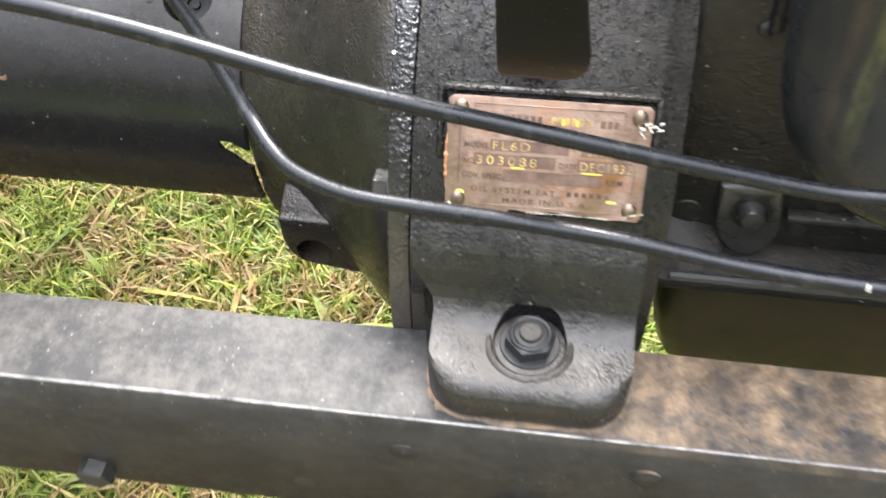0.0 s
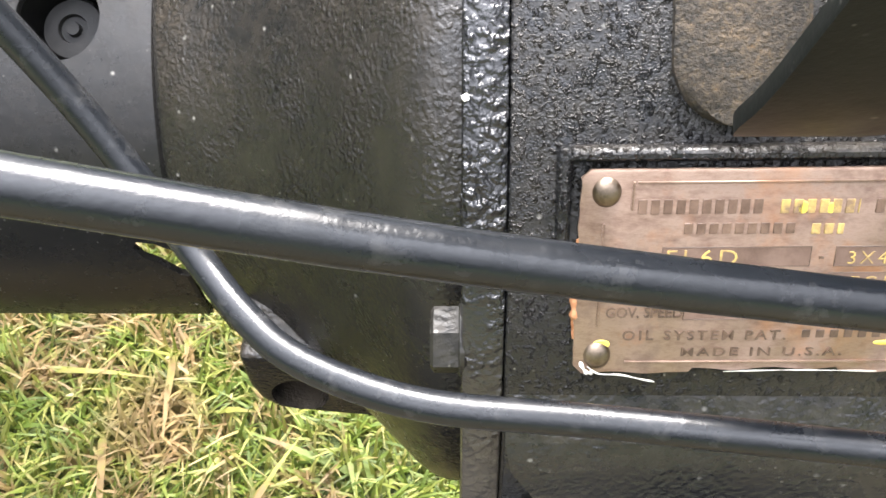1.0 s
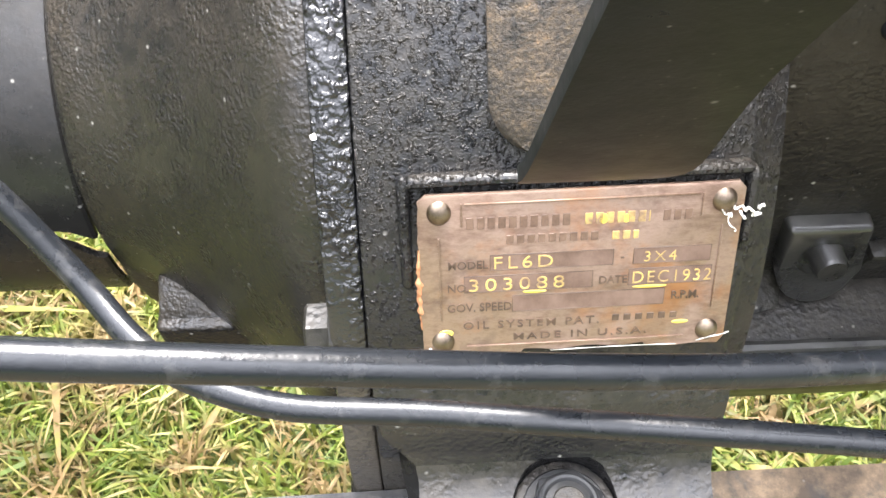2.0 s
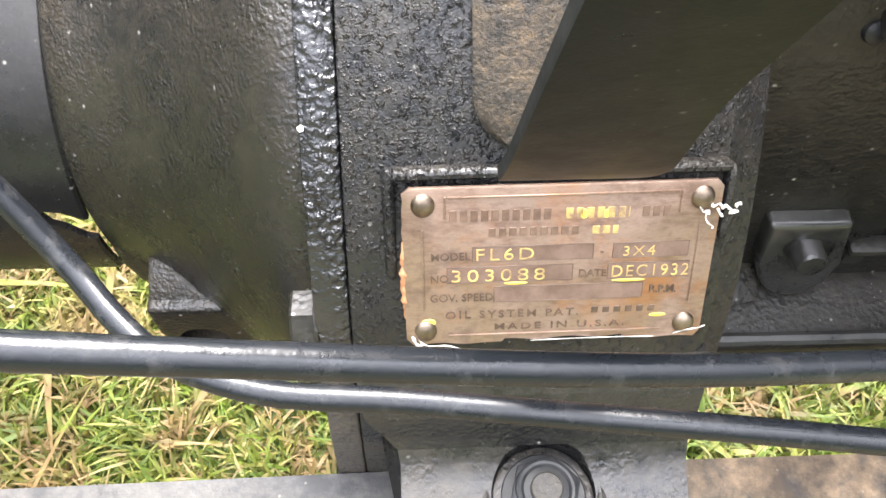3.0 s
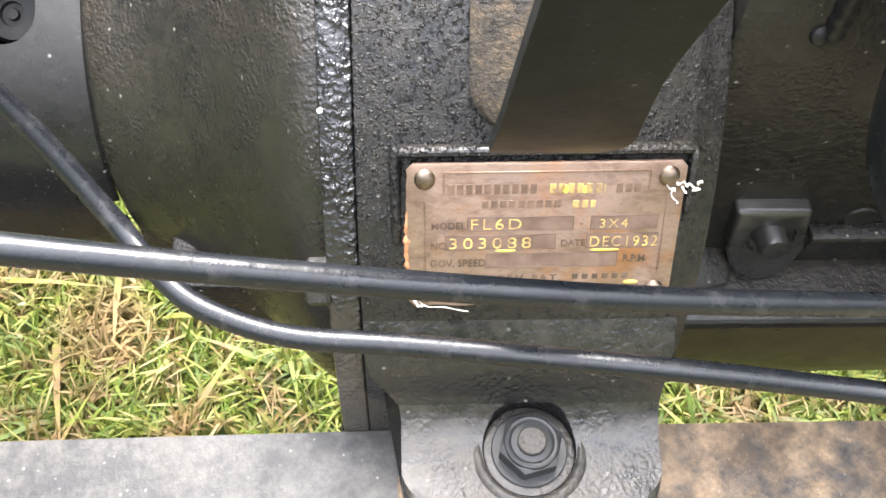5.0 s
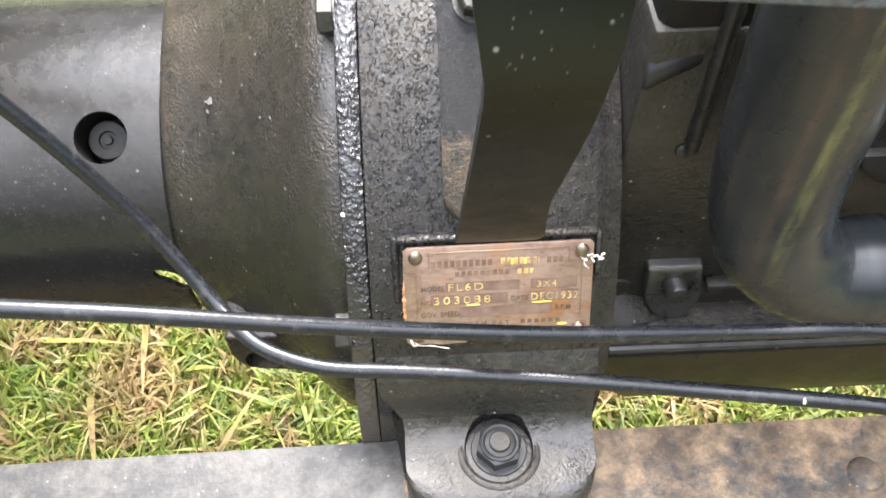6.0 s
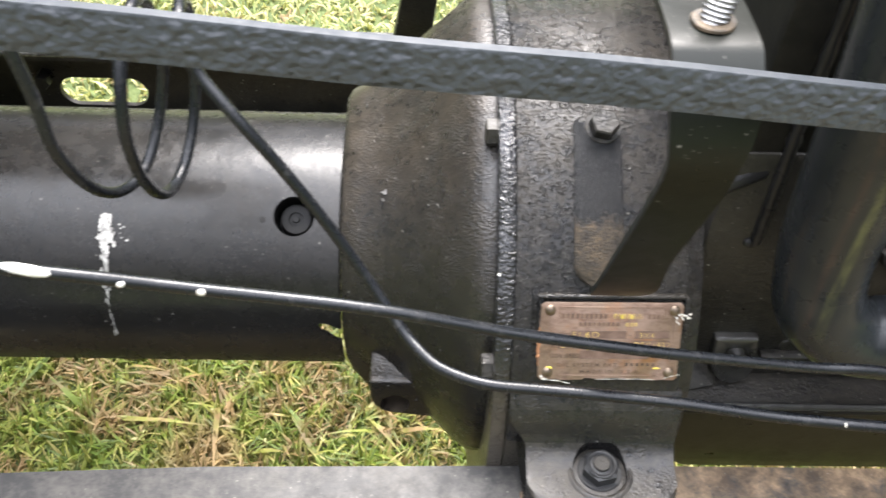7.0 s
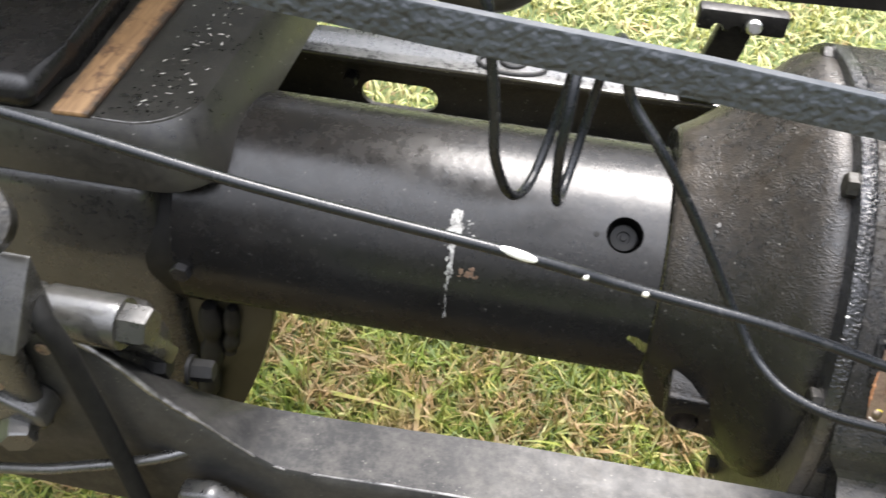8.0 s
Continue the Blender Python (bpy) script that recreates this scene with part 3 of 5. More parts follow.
part("edge_glare", sweep([(-0.668, 0.1385, 0.956), (-0.637, 0.138, 0.934), (-0.607, 0.139, 0.906), (-0.58, 0.1399, 0.872), (-0.55, 0.1408, 0.8456), (-0.519, 0.1416, 0.8153), (-0.493, 0.1425, 0.797), (-0.45, 0.1444, 0.7951), (-0.3, 0.1492, 0.7969), (0.3, 0.1525, 0.7995), (1.0, 0.1525, 0.7995)], lambda q: (0.0025 if q < 0.4 else 0.0011) + 0.0011 * noise.noise((q * 45, 1, 0)), 8, 6), M_EDGE_GLARE, rail, "rubbed front edge, its glare set on as a pale bead")
for x, z in ((-0.207, 0.764), (-0.07, 0.765), (0.065, 0.768), (-0.136, 0.707), (0.14, 0.709), (0.2, 0.768), (-0.34, 0.764)):
    part("rivet", lathe(((0, 0.0085), (0.0012, 0.008), (0.0022, 0.005), (0.0026, 0.0001)), (x, RAIL_FRONT, z), (0, -1, 0), 20), M_RAIL, rail)
for x, z in ((-0.276, 0.694), (-0.003, 0.702)):
    bolt(rail, (x, RAIL_FRONT, z), (0, -1, 0), 0.02, 0.011, washer=0.0165, mat=M_RAIL)
ru = bmesh.new()
rim = []
for i in range(40):
    a = math.pi * (1.02 + 0.96 * i / 39)
    w = 0.0028 * noise.noise((i * 0.55, 3, 1))
    rim.append((-0.005 + (0.056 + w) * math.copysign(abs(math.cos(a)) ** 0.45, math.cos(a)), 0.196 + (0.0435 + w) * -abs(math.sin(a)) ** 0.5, 0.7995))
prism_rust = ring(ru, rim)
skin(ru, [prism_rust, ring(ru, [(x * 0.985, y + 0.0008, 0.8008) for x, y, z in rim])])
part("rust_stain", ru, M_MUD, rail, "orange rust creeping out round the foot")
for x, y, tall in ((0.215, 0.172, 0.0025), (0.252, 0.165, 0.002)):
    part("flange_rivet", lathe(((0, 0.011), (tall * 0.6, 0.0095), (tall, 0.004), (tall * 1.05, 0.0001)), (x, y, 0.8), (0, 0, 1), 20), M_RAIL, rail)

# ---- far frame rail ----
# the pale dust colour stands for sky glare on the far top flange
M_GLARE = paint("glare_pale_enamel", (0.05, 0.05, 0.048), 0.14, 260, 0.00005, dust=0.6, dust_colour=(0.42, 0.41, 0.38), coat=1.0, spec=1.0, wave=0.0001)
far = thing("frame_rail", (0, 0.72, 0.672), "black steel channel frame rail on the far side", "frame rail", shift=(-0.012, 0.012, 0.011))
section = [(0.715, 0.8), (0.778, 0.8), (0.778, 0.672), (0.715, 0.672), (0.715, 0.679), (0.771, 0.679), (0.771, 0.793), (0.715, 0.793)]
fb = bmesh.new()
skin(fb, [ring(fb, [(x, y, z) for y, z in section]) for x in (-1.2, 1.1)])
web = part("channel", fb, M_BLOCK, far)
part("top_flange", box(-1.2, 1.1, 0.714, 0.779, 0.7985, 0.8035, 0.0012), M_GLARE, far, "slick pale top of the channel, with sky glare painted in")
hole = bmesh.new()
skin(hole, [ring(hole, [(-0.545 + 0.034 * math.copysign(1, math.cos(t)) + 0.021 * math.cos(t), y, 0.722 + 0.021 * math.sin(t)) for t in (math.tau * (i + 0.5) / 24 for i in range(24))]) for y in (0.76, 0.79)])
cut(web, hole)
bolt(far, (-0.6, 0.771, 0.735), (0, -1, 0), 0.018, 0.02)
part("clip_ring", sweep([(-0.376 + 0.045 * math.cos(t), 0.742 + 0.022 * math.sin(t), 0.8055) for t in (math.tau * i / 20 for i in range(20))], 0.0032, 8, 2), M_GREY, far)
part("plug", disc((-0.376, 0.752, 0.8025), (0, 0, 1), 0.019, 0.006), M_GREY, far)

# ---- torque tube ----
tube = thing("torque_tube", (-0.43, AY, AZ - 0.12), "glossy black rolled drive shaft cover with a white paint smear", "tube")
# a rolled sheet cover over the drive shaft, open underneath
cb = bmesh.new()
rings = []
for x, dr in ((-0.664, -0.0015), (-0.6625, 0.0), (-0.55, 0.0), (-0.45, 0.0), (-0.35, 0.0), (-0.25, 0.0), (-0.2045, 0.0), (-0.203, -0.0012)):
    arc = [-18.5 + 217 * k / 72 for k in range(73)]
    rings.append(ring(cb, [on_ring(a, 0.12 + dr, x) for a in arc] + [on_ring(a, 0.1165, x) for a in reversed(arc)]))
skin(cb, rings)
shell = part("shell", cb, M_TUBE, tube)
HOLE = on_ring(54.5, 0.12, -0.241)
HN = (HOLE - Vector((-0.241, AY, AZ))).normalized()
cut(shell, lathe(((-0.035, 0.0165), (0.02, 0.0165)), HOLE, HN, 40))
# cup and plug are near black, for the shade down the hole
part("recess_cup", lathe(((0.0, 0.0172), (-0.034, 0.0172), (-0.035, 0.0001)), HOLE - HN * 0.0025, HN, 32, caps=False), M_DARK, tube)
plug_screw = part("plug_screw", lathe(((-0.0295, 0.0135), (-0.012, 0.0135), (-0.009, 0.012), (-0.0085, 0.006), (-0.0105, 0.0055), (-0.0105, 0.003), (-0.0085, 0.0025), (-0.0085, 0.0001)), HOLE - HN * 0.005, HN, 32, caps=False), M_DARK, tube)
# a near-black disc on the shell stands for the small hole's shade
part("pin_hole_disc", disc(on_ring(53, 0.1193, -0.266), on_ring(53, 1, 0) - on_ring(53, 0, 0), 0.0026, 0.001, 16), M_DARK, tube)
slot = bmesh.new()
skin(slot, [ring(slot, [(x, y, z) for x, z in ((-0.2235, 0.8165), (-0.2215, 0.8205), (-0.214, 0.8195), (-0.2, 0.812), (-0.2, 0.7975), (-0.208, 0.801), (-0.2145, 0.808), (-0.2205, 0.8115))]) for y in (0.3, 0.36)])
cut(shell, slot)
bolt(tube, on_ring(3, 0.12, -0.654), (0, -1, 0.05), 0.018, 0.008)


def smear(name, cells, mat, parent, r):
    """Thin uneven blobs of paint that lie on the round shell, one smear in all."""
    bm = bmesh.new()
    for x, ang, w, h in cells:
        rim = [(1 + 0.7 * noise.noise((x * 900 + math.cos(t) * 1.7, ang + math.sin(t) * 1.7, 0))) for t in (math.tau * i / 18 for i in range(18))]
        low = ring(bm, [on_ring(ang + h * q * math.sin(math.tau * i / 18), r - 0.0006, x + w * q * math.cos(math.tau * i / 18)) for i, q in enumerate(rim)])
        top = ring(bm, [on_ring(ang + 0.85 * h * q * math.sin(math.tau * i / 18), r + 0.0005, x + 0.85 * w * q * math.cos(math.tau * i / 18)) for i, q in enumerate(rim)])
        skin(bm, [low, top])
    part(name, bm, mat, parent)


drips = random.Random(7)
streak = []
for k in range(42):
    ang = 53 - 14 * drips.random()
    streak.append((-0.391 + drips.gauss(0, 0.0024), ang, 0.0012 + 0.002 * drips.random(), 0.7 + 1.6 * drips.random()))
for k in range(26):
    streak.append((-0.392 + drips.gauss(0, 0.0016), 24 + 16 * drips.random(), 0.0005 + 0.0011 * drips.random(), 0.5 + 1.6 * drips.random()))
for k in range(12):
    streak.append((-0.382 + drips.gauss(0, 0.004), 42 + 9 * drips.random(), 0.0004 + 0.0007 * drips.random(), 0.3 + 0.6 * drips.random()))
for k in range(16):
    streak.append((-0.3925 + drips.gauss(0, 0.0007), 2 + 22 * drips.random(), 0.0003 + 0.0005 * drips.random(), 0.5 + 2.0 * drips.random()))
smear("paint_smear", streak, M_SMEAR, tube, 0.12)
stains = [(-0.375 + drips.gauss(0, 0.006), 24 + 6 * drips.random(), 0.001 + 0.002 * drips.random(), 0.4 + 0.9 * drips.random()) for k in range(14)]
smear("rust_stain", stains, M_STAIN, tube, 0.12)

# ---- bell housing ----
bell = thing("bell_housing", (-0.14, AY, AZ - 0.24), "matt black cast iron clutch bell housing", "housing")
# swollen on top, drawn in under the near side: fitted to the camera's view
SWELL = ((-90, -0.14), (-45, -0.14), (-10, -0.085), (25, -0.03), (60, 0.0), (85, 0.05), (105, 0.14), (135, 0.1), (180, 0.0), (230, -0.1), (270, -0.14))


def swell(a, x):
    f = float(np.interp(a, [p for p, q in SWELL], [q for p, q in SWELL]))
    return f * (1.0 - 0.6 * max(0.0, min(1.0, (x + 0.14) / 0.05))) if f > 0 else f


cbm = bmesh.new()
rings = []
for x, r in ((-0.2025, 0.06), (-0.2025, 0.124), (-0.2, 0.1275), (-0.186, 0.1345), (-0.166, 0.1475), (-0.14, 0.17), (-0.118, 0.193), (-0.104, 0.2085), (-0.0965, 0.2145), (-0.09, 0.217), (-0.0845, 0.217)):
    rings.append(ring(cbm, [on_ring(a, r * (1 + swell(a, x)), x) for a in (-90 + 360 * k / 160 for k in range(160))]))
skin(cbm, rings)
cone = part("cone", cbm, M_BELL, bell, angle=30)
part("flange", lathe(((-0.0845, 0.1), (-0.0855, 0.2345), (-0.085, 0.2362), (-0.0838, 0.237), (-0.0745, 0.237), (-0.0739, 0.2366), (-0.0737, 0.2362), (-0.0737, 0.1)), (0, AY, AZ), steps=200), M_EDGE, bell, "thickly painted pitted flange edge")
for ang in (-69, -24, 22.5, 65.5, 111, 156, 201, 246):
    bolt(bell, on_ring(ang, 0.2265, -0.0845), (-1, 0, 0), 0.0175, 0.008, washer=0.0105, turn=radians(ang + 30), mat=M_BLOCK)
ear = prism([(-0.179, 0.29, 0.79), (-0.1785, 0.29, 0.765), (-0.1755, 0.29, 0.754), (-0.169, 0.29, 0.746), (-0.158, 0.29, 0.7425), (-0.118, 0.29, 0.7425), (-0.1, 0.29, 0.728), (-0.096, 0.29, 0.79)], (0, 0.075, 0), 0.0035, 3)
lug = part("lug", ear, M_BELL, bell, "cast mounting ear with a bolt hole")
cut(lug, lathe(((-0.03, 0.0128), (0.022, 0.0128)), (-0.157, 0.29, 0.7575), (0, 1, 0), 32))
part("rib", prism([(-0.178, 0.294, 0.789), (-0.122, 0.294, 0.789), (-0.14, 0.312, 0.808), (-0.178, 0.312, 0.8)], (0, 0.05, -0.004), 0.0025), M_BELL, bell)
part("neck", prism([(-0.2015, 0.326, 0.81), (-0.2015, 0.326, 0.772), (-0.197, 0.326, 0.755), (-0.18, 0.326, 0.722), (-0.172, 0.326, 0.714), (-0.12, 0.326, 0.705), (-0.11, 0.326, 0.81)], (0, 0.1, 0), 0.006, 3), M_BELL, bell)
smear("casting_scar", ((-0.1665, 60.4, 0.003, 0.9), (-0.1635, 58.6, 0.0015, 0.6), (-0.168, 58.0, 0.0012, 0.5)), M_BELL, bell, 0.1478)
smear("paint_chip", ((-0.0845, 40.2, 0.001, 0.28),), M_WHITE, bell, 0.237)

# ---- flywheel housing with the mount foot ----
house = thing("flywheel_housing", (0, AY, AZ - 0.24), "black cast iron flywheel housing with a bolted foot", "housing")
part("drum", lathe(((-0.0733, 0.1), (-0.0733, 0.2362), (-0.0731, 0.2366), (-0.0725, 0.237), (0.044, 0.237), (0.0475, 0.2345), (0.048, 0.226), (0.06, 0.222), (0.0615, 0.19), (0.0615, 0.1)), (0, AY, AZ), steps=200), M_HOUSE, house)
rows = ((0.1555, 0.8), (0.1535, 0.806), (0.1535, 0.815), (0.1555, 0.8215), (0.159, 0.8255), (0.164, 0.8275), (0.169, 0.8275), (0.178, 0.8275), (0.187, 0.8282), (0.194, 0.8302), (0.1995, 0.834), (0.2037, 0.8395), (0.2063, 0.847), (0.2088, 0.857), (0.2128, 0.868), (0.222, 0.88), (0.24, 0.87), (0.24, 0.808))
fo = bmesh.new()
rings = []
ROUND = 0.024
stations = [(-0.0588 + ROUND * (1 - math.cos(a)), ROUND * (1 - math.sin(a))) for a in (math.pi / 2 * i / 9 for i in range(10))]
stations += [(-0.02, 0.0), (0.005, 0.0)] + [(0.0492 - ROUND * (1 - math.cos(a)), ROUND * (1 - math.sin(a))) for a in (math.pi / 2 * (9 - i) / 9 for i in range(10))]
for x, inset in stations:
    # plan corners are round, and the rim stands a little proud of the worn middle
    # the wall over the pad spreads out to the joint
    reach = 0.0138 * min(1.0, max(0.0, (-0.03 - x) / 0.0288))
    rings.append(ring(fo, [(x - reach * min(1.0, max(0.0, (z - 0.838) / 0.022)), y + inset * max(0.0, (0.187 - y) / 0.0335), z + (0.0006 * noise.noise((x * 70, y * 70, 2)) if 0.8255 < z < 0.84 else 0.0)) for y, z in rows]))
skin(fo, rings)
foot = part("foot", fo, M_FOOT, house, "mounting foot with worn dusty paint", angle=60)
# the wall beside the pad runs on to the joint, clear of the rail
part("skirt", prism([(-0.0726, 0.2105, 0.8035), (-0.0726, 0.2098, 0.848), (-0.0726, 0.2108, 0.857), (-0.0726, 0.214, 0.868), (-0.0726, 0.2225, 0.88), (-0.0726, 0.24, 0.87), (-0.0726, 0.24, 0.8035)], (0.04, 0, 0), 0.001), M_FOOT, house)
cut(foot, lathe(((0.0, 0.0197), (0.0115, 0.0197), (0.0145, 0.018)), (-0.0055, 0.188, 0.8255), (0, 0, 1), 48))
part("spot_face", lathe(((0.0, 0.0195), (0.001, 0.019), (0.0013, 0.018)), (-0.0055, 0.188, 0.8253), (0, 0, 1), 48), M_FOOT, house)
nut = bolt(house, (-0.0055, 0.188, 0.8264), (0, 0, 1), 0.0236, 0.0088, washer=0.016, mat=M_NUT, name="nut", turn=radians(30))
# the nut's top is dished round the flat end of its stud
part("crown", lathe(((-0.002, 0.0115), (0.0, 0.0115), (0.0011, 0.0111), (0.0015, 0.0103), (0.0013, 0.0094), (0.0003, 0.0083), (-0.0006, 0.0074), (-0.0006, 0.0001)), (-0.0055, 0.188, 0.8366), (0, 0, 1), 40, caps=False), M_NUT, nut, angle=26)
part("stud_end", lathe(((-0.001, 0.006), (0.0021, 0.006), (0.0026, 0.0055), (0.0026, 0.0001)), (-0.0055, 0.188, 0.8366), (0, 0, 1), 32, caps=False), M_BLOCK, nut, angle=14)
part("recess_rim", lathe(((-0.002, 0.0194), (0.0004, 0.0199), (0.0014, 0.0207), (0.0017, 0.0217), (0.0012, 0.0229), (0.0001, 0.0243), (-0.002, 0.0255)), (-0.0055, 0.188, 0.8276), (0, 0, 1), 64, caps=False), M_FOOT, house)
# raised rib with a bare lower end
for name, a0, a1, mat, lab in (("rib", 38.6, 66, M_RIB, "raised rib worn to bare tan iron at its end"),):
    bm = bmesh.new()
    rings = []
    for i in range(33):
        a = a0 + (a1 - a0) * (i / 32) ** 1.6
        k = max(0.0, (42.6 - a) / 4.1)
        s = max(0.12, math.sqrt(max(0.0, 1 - k * k)))
        m, h = -0.0175, 0.0165 * s
        rings.append(ring(bm, [on_ring(a, r, m + k * h) for k, r in ((-1, 0.234), (-1, 0.2395), (-0.8, 0.2415), (0, 0.2418), (0.8, 0.2415), (1, 0.2395), (1, 0.234))]))
    skin(bm, rings)
    part(name, bm, mat, house, lab, angle=50)
RB = on_ring(65, 0.2405, -0.014)
bolt(house, RB, RB - Vector((-0.014, AY, AZ)), 0.018, 0.009, washer=0.0125, mat=M_BLOCK)

# ---- maker's tag ----
# lettering is laid out in the tag's own flat frame: u along the drive line, v up the slope
PV = Vector((0, 0.462, 0.887)).normalized()
PN = Vector((1, 0, 0)).cross(PV)
PC = Vector((-0.0065, 0.2372, 0.9166))
TAG = Matrix((Vector((1, 0, 0)), PV, PN)).transposed().to_4x4()
TAG = Matrix.Translation(PC) @ TAG @ pose(0, 0, 0, 0, 0, 0.6) @ Matrix.Diagonal((1, 1.09, 1, 1))


def laid(bm):
    bmesh.ops.transform(bm, matrix=TAG, verts=bm.verts)
    return bm


# the shallow raised frame of the casting round the tag
for u0, u1, v0, v1 in ((-0.0535, 0.0515, 0.0275, 0.0312), (-0.0548, -0.0508, -0.004, 0.0312), (0.0495, 0.0525, 0.006, 0.0298)):
    part("tag_frame", laid(box(u0, u1, v0, v1, -0.006, 0.0004, 0.0024, 4)), M_HOUSE, house)

tag = thing("name_plate", PC - PV * 0.0265, "tarnished brass engine name plate with stamped lettering", "name plate")
pb = bmesh.new()
edge = []
W, Hh = 0.0485, 0.0265
for i in range(97):
    u = -W + 0.002 + (2 * W - 0.004) * i / 96
    edge.append((u, -Hh + 0.0007 * noise.noise((u * 90, 0, 0)) + (0.0011 if abs(u - 0.003) < 0.02 else 0), 0.0004 + 0.0011 * noise.noise((u * 70, 4, 0))))
for v in (-Hh + 0.002, Hh - 0.002):
    edge.append((W, v, 0))
for i in range(25):
    u = W - 0.002 - (2 * W - 0.004) * i / 24
    edge.append((u, Hh + 0.0002 * noise.noise((u * 60, 9, 0)), 0))
for i in range(25):
    v = Hh - 0.002 - (2 * Hh - 0.004) * i / 24
    edge.append((-W - 0.0004 + 0.0008 * noise.noise((v * 200, 2, 0)), v, 0))
low = ring(pb, [(u, v, z) for u, v, z in edge])
top = ring(pb, [(u, v, z + 0.0011) for u, v, z in edge])
inner = ring(pb, [(u * 0.985, v * 0.975, 0.0014) for u, v, z in edge])
skin(pb, [low, top, inner])
part("sheet", laid(pb), M_PLATE, tag)
for u, v in ((-0.0425, 0.0212), (0.0425, 0.0212), (-0.0425, -0.0215), (0.0425, -0.0215)):
    part("rivet", laid(lathe(((0, 0.0037), (0.0008, 0.0034), (0.0016, 0.0024), (0.002, 0.0011), (0.0021, 0.0001)), (u, v, 0.0013), (0, 0, 1), 24)), M_RIVET, tag, "domed steel rivet")


def line_bar(u0, u1, v0, v1, mat, name="border", high=0.0005):
    part(name, laid(box(u0, u1, v0, v1, 0.0012, 0.0012 + high + 0.0002, 0.00012, 1)), mat, tag)


# raised border with cut corners
for u0, u1, v0, v1 in ((-0.035, 0.035, 0.0232, 0.0238), (-0.035, 0.035, -0.0237, -0.0231), (-0.0432, -0.0426, -0.0135, 0.0135), (0.0426, 0.0432, -0.0135, 0.0135),
                       (-0.0362, -0.0356, 0.0168, 0.0238), (0.0356, 0.0362, 0.0168, 0.0238)):
    line_bar(u0, u1, v0, v1, M_PLATE)
# fields for the stamped figures
for u0, u1, v0, v1 in ((-0.0275, 0.0105, 0.0023, 0.0075), (0.0165, 0.0405, 0.0023, 0.0075), (-0.0355, 0.0045, -0.0048, 0.0008), (0.0155, 0.0415, -0.0048, 0.0008), (-0.0205, 0.0275, -0.0118, -0.0062)):
    line_bar(u0, u1, v0, v1, M_FIELD, "field", 0.00012)
    line_bar(u0, u1, v0, v0 + 0.0003, M_FAINT, "field_edge", 0.0002)
    line_bar(u0, u1, v1 - 0.0003, v1, M_FAINT, "field_edge", 0.0002)
    line_bar(u0, u0 + 0.0003, v0, v1, M_FAINT, "field_edge", 0.0002)
    line_bar(u1 - 0.0003, u1, v0, v1, M_FAINT, "field_edge", 0.0002)


def words(text, u, v, tall, mat, wide=1.0, bold=0.00003, gap=1.0):
    c = bpy.data.curves.new("lettering", "FONT")
    c.body, c.size, c.extrude, c.offset, c.align_y = text, tall * 1.38, 0.0002, bold, "BOTTOM_BASELINE"
    c.resolution_u = 3
    c.space_character = gap
    tmp = bpy.data.objects.new("lettering", c)
    scene.collection.objects.link(tmp)
    me = bpy.data.meshes.new_from_object(tmp.evaluated_get(bpy.context.evaluated_depsgraph_get()))
    bpy.data.objects.remove(tmp)
    me.transform(TAG @ Matrix.Translation((u, v, 0.0016)) @ Matrix.Diagonal((wide, 1, 1, 1)))
    me.materials.clear()
    me.materials.append(mat)
    ob = new("lettering", me)
    ob.parent = tag
    ob.matrix_parent_inverse = Matrix.Translation(BASE[tag]).inverted()
    return ob


# the maker's name and town stand as plain bars
for u0, u1, v0, v1, m in ((-0.0345, -0.003, 0.0158, 0.0194, M_STAMP), (0.001, 0.0205, 0.0158, 0.0192, M_LETTER), (0.0245, 0.0335, 0.0158, 0.0192, M_STAMP), (-0.0225, 0.0055, 0.0108, 0.0135, M_STAMP), (0.0095, 0.0175, 0.0106, 0.0132, M_LETTER)):
    k = u0
    while k < u1:
        line_bar(k, min(k + 0.0022, u1), v0, v1, m, "name_bar", 0.0003)
        k += 0.0032
words("MODEL", -0.0405, 0.0033, 0.0027, M_FAINT)
words("FL6D", -0.0268, 0.0029, 0.0041, M_LETTER, 1.3, -0.00006, 1.25)
words("-", 0.0125, 0.0037, 0.003, M_FAINT)
words("3X4", 0.0195, 0.003, 0.0034, M_LETTER, 1.15, -0.00006, 1.25)
words("NO.", -0.0408, -0.0042, 0.0027, M_FAINT)
words("303088", -0.0345, -0.0042, 0.0042, M_LETTER, 1.4, -0.00006, 1.3)
words("DATE", 0.0062, -0.0037, 0.0026, M_FAINT)
words("DEC1932", 0.0164, -0.0041, 0.0041, M_LETTER, 0.98, -0.00006, 1.2)
words("GOV. SPEED", -0.041, -0.011, 0.0029, M_FAINT, 0.95)
words("R.P.M.", 0.0295, -0.01, 0.0027, M_FAINT, 0.95)
words("OIL SYSTEM PAT.", -0.0362, -0.0172, 0.0027, M_FAINT, 1.2, 0.00003, 1.32)
words("MADE IN U.S.A.", -0.0203, -0.0217, 0.0024, M_FAINT, 1.5, 0.00003, 1.3)
for u in (0.0115, 0.0152, 0.0189, 0.0226, 0.0263, 0.03):
    line_bar(u, u + 0.0022, -0.0168, -0.0146, M_FAINT, "number_bar", 0.0002)
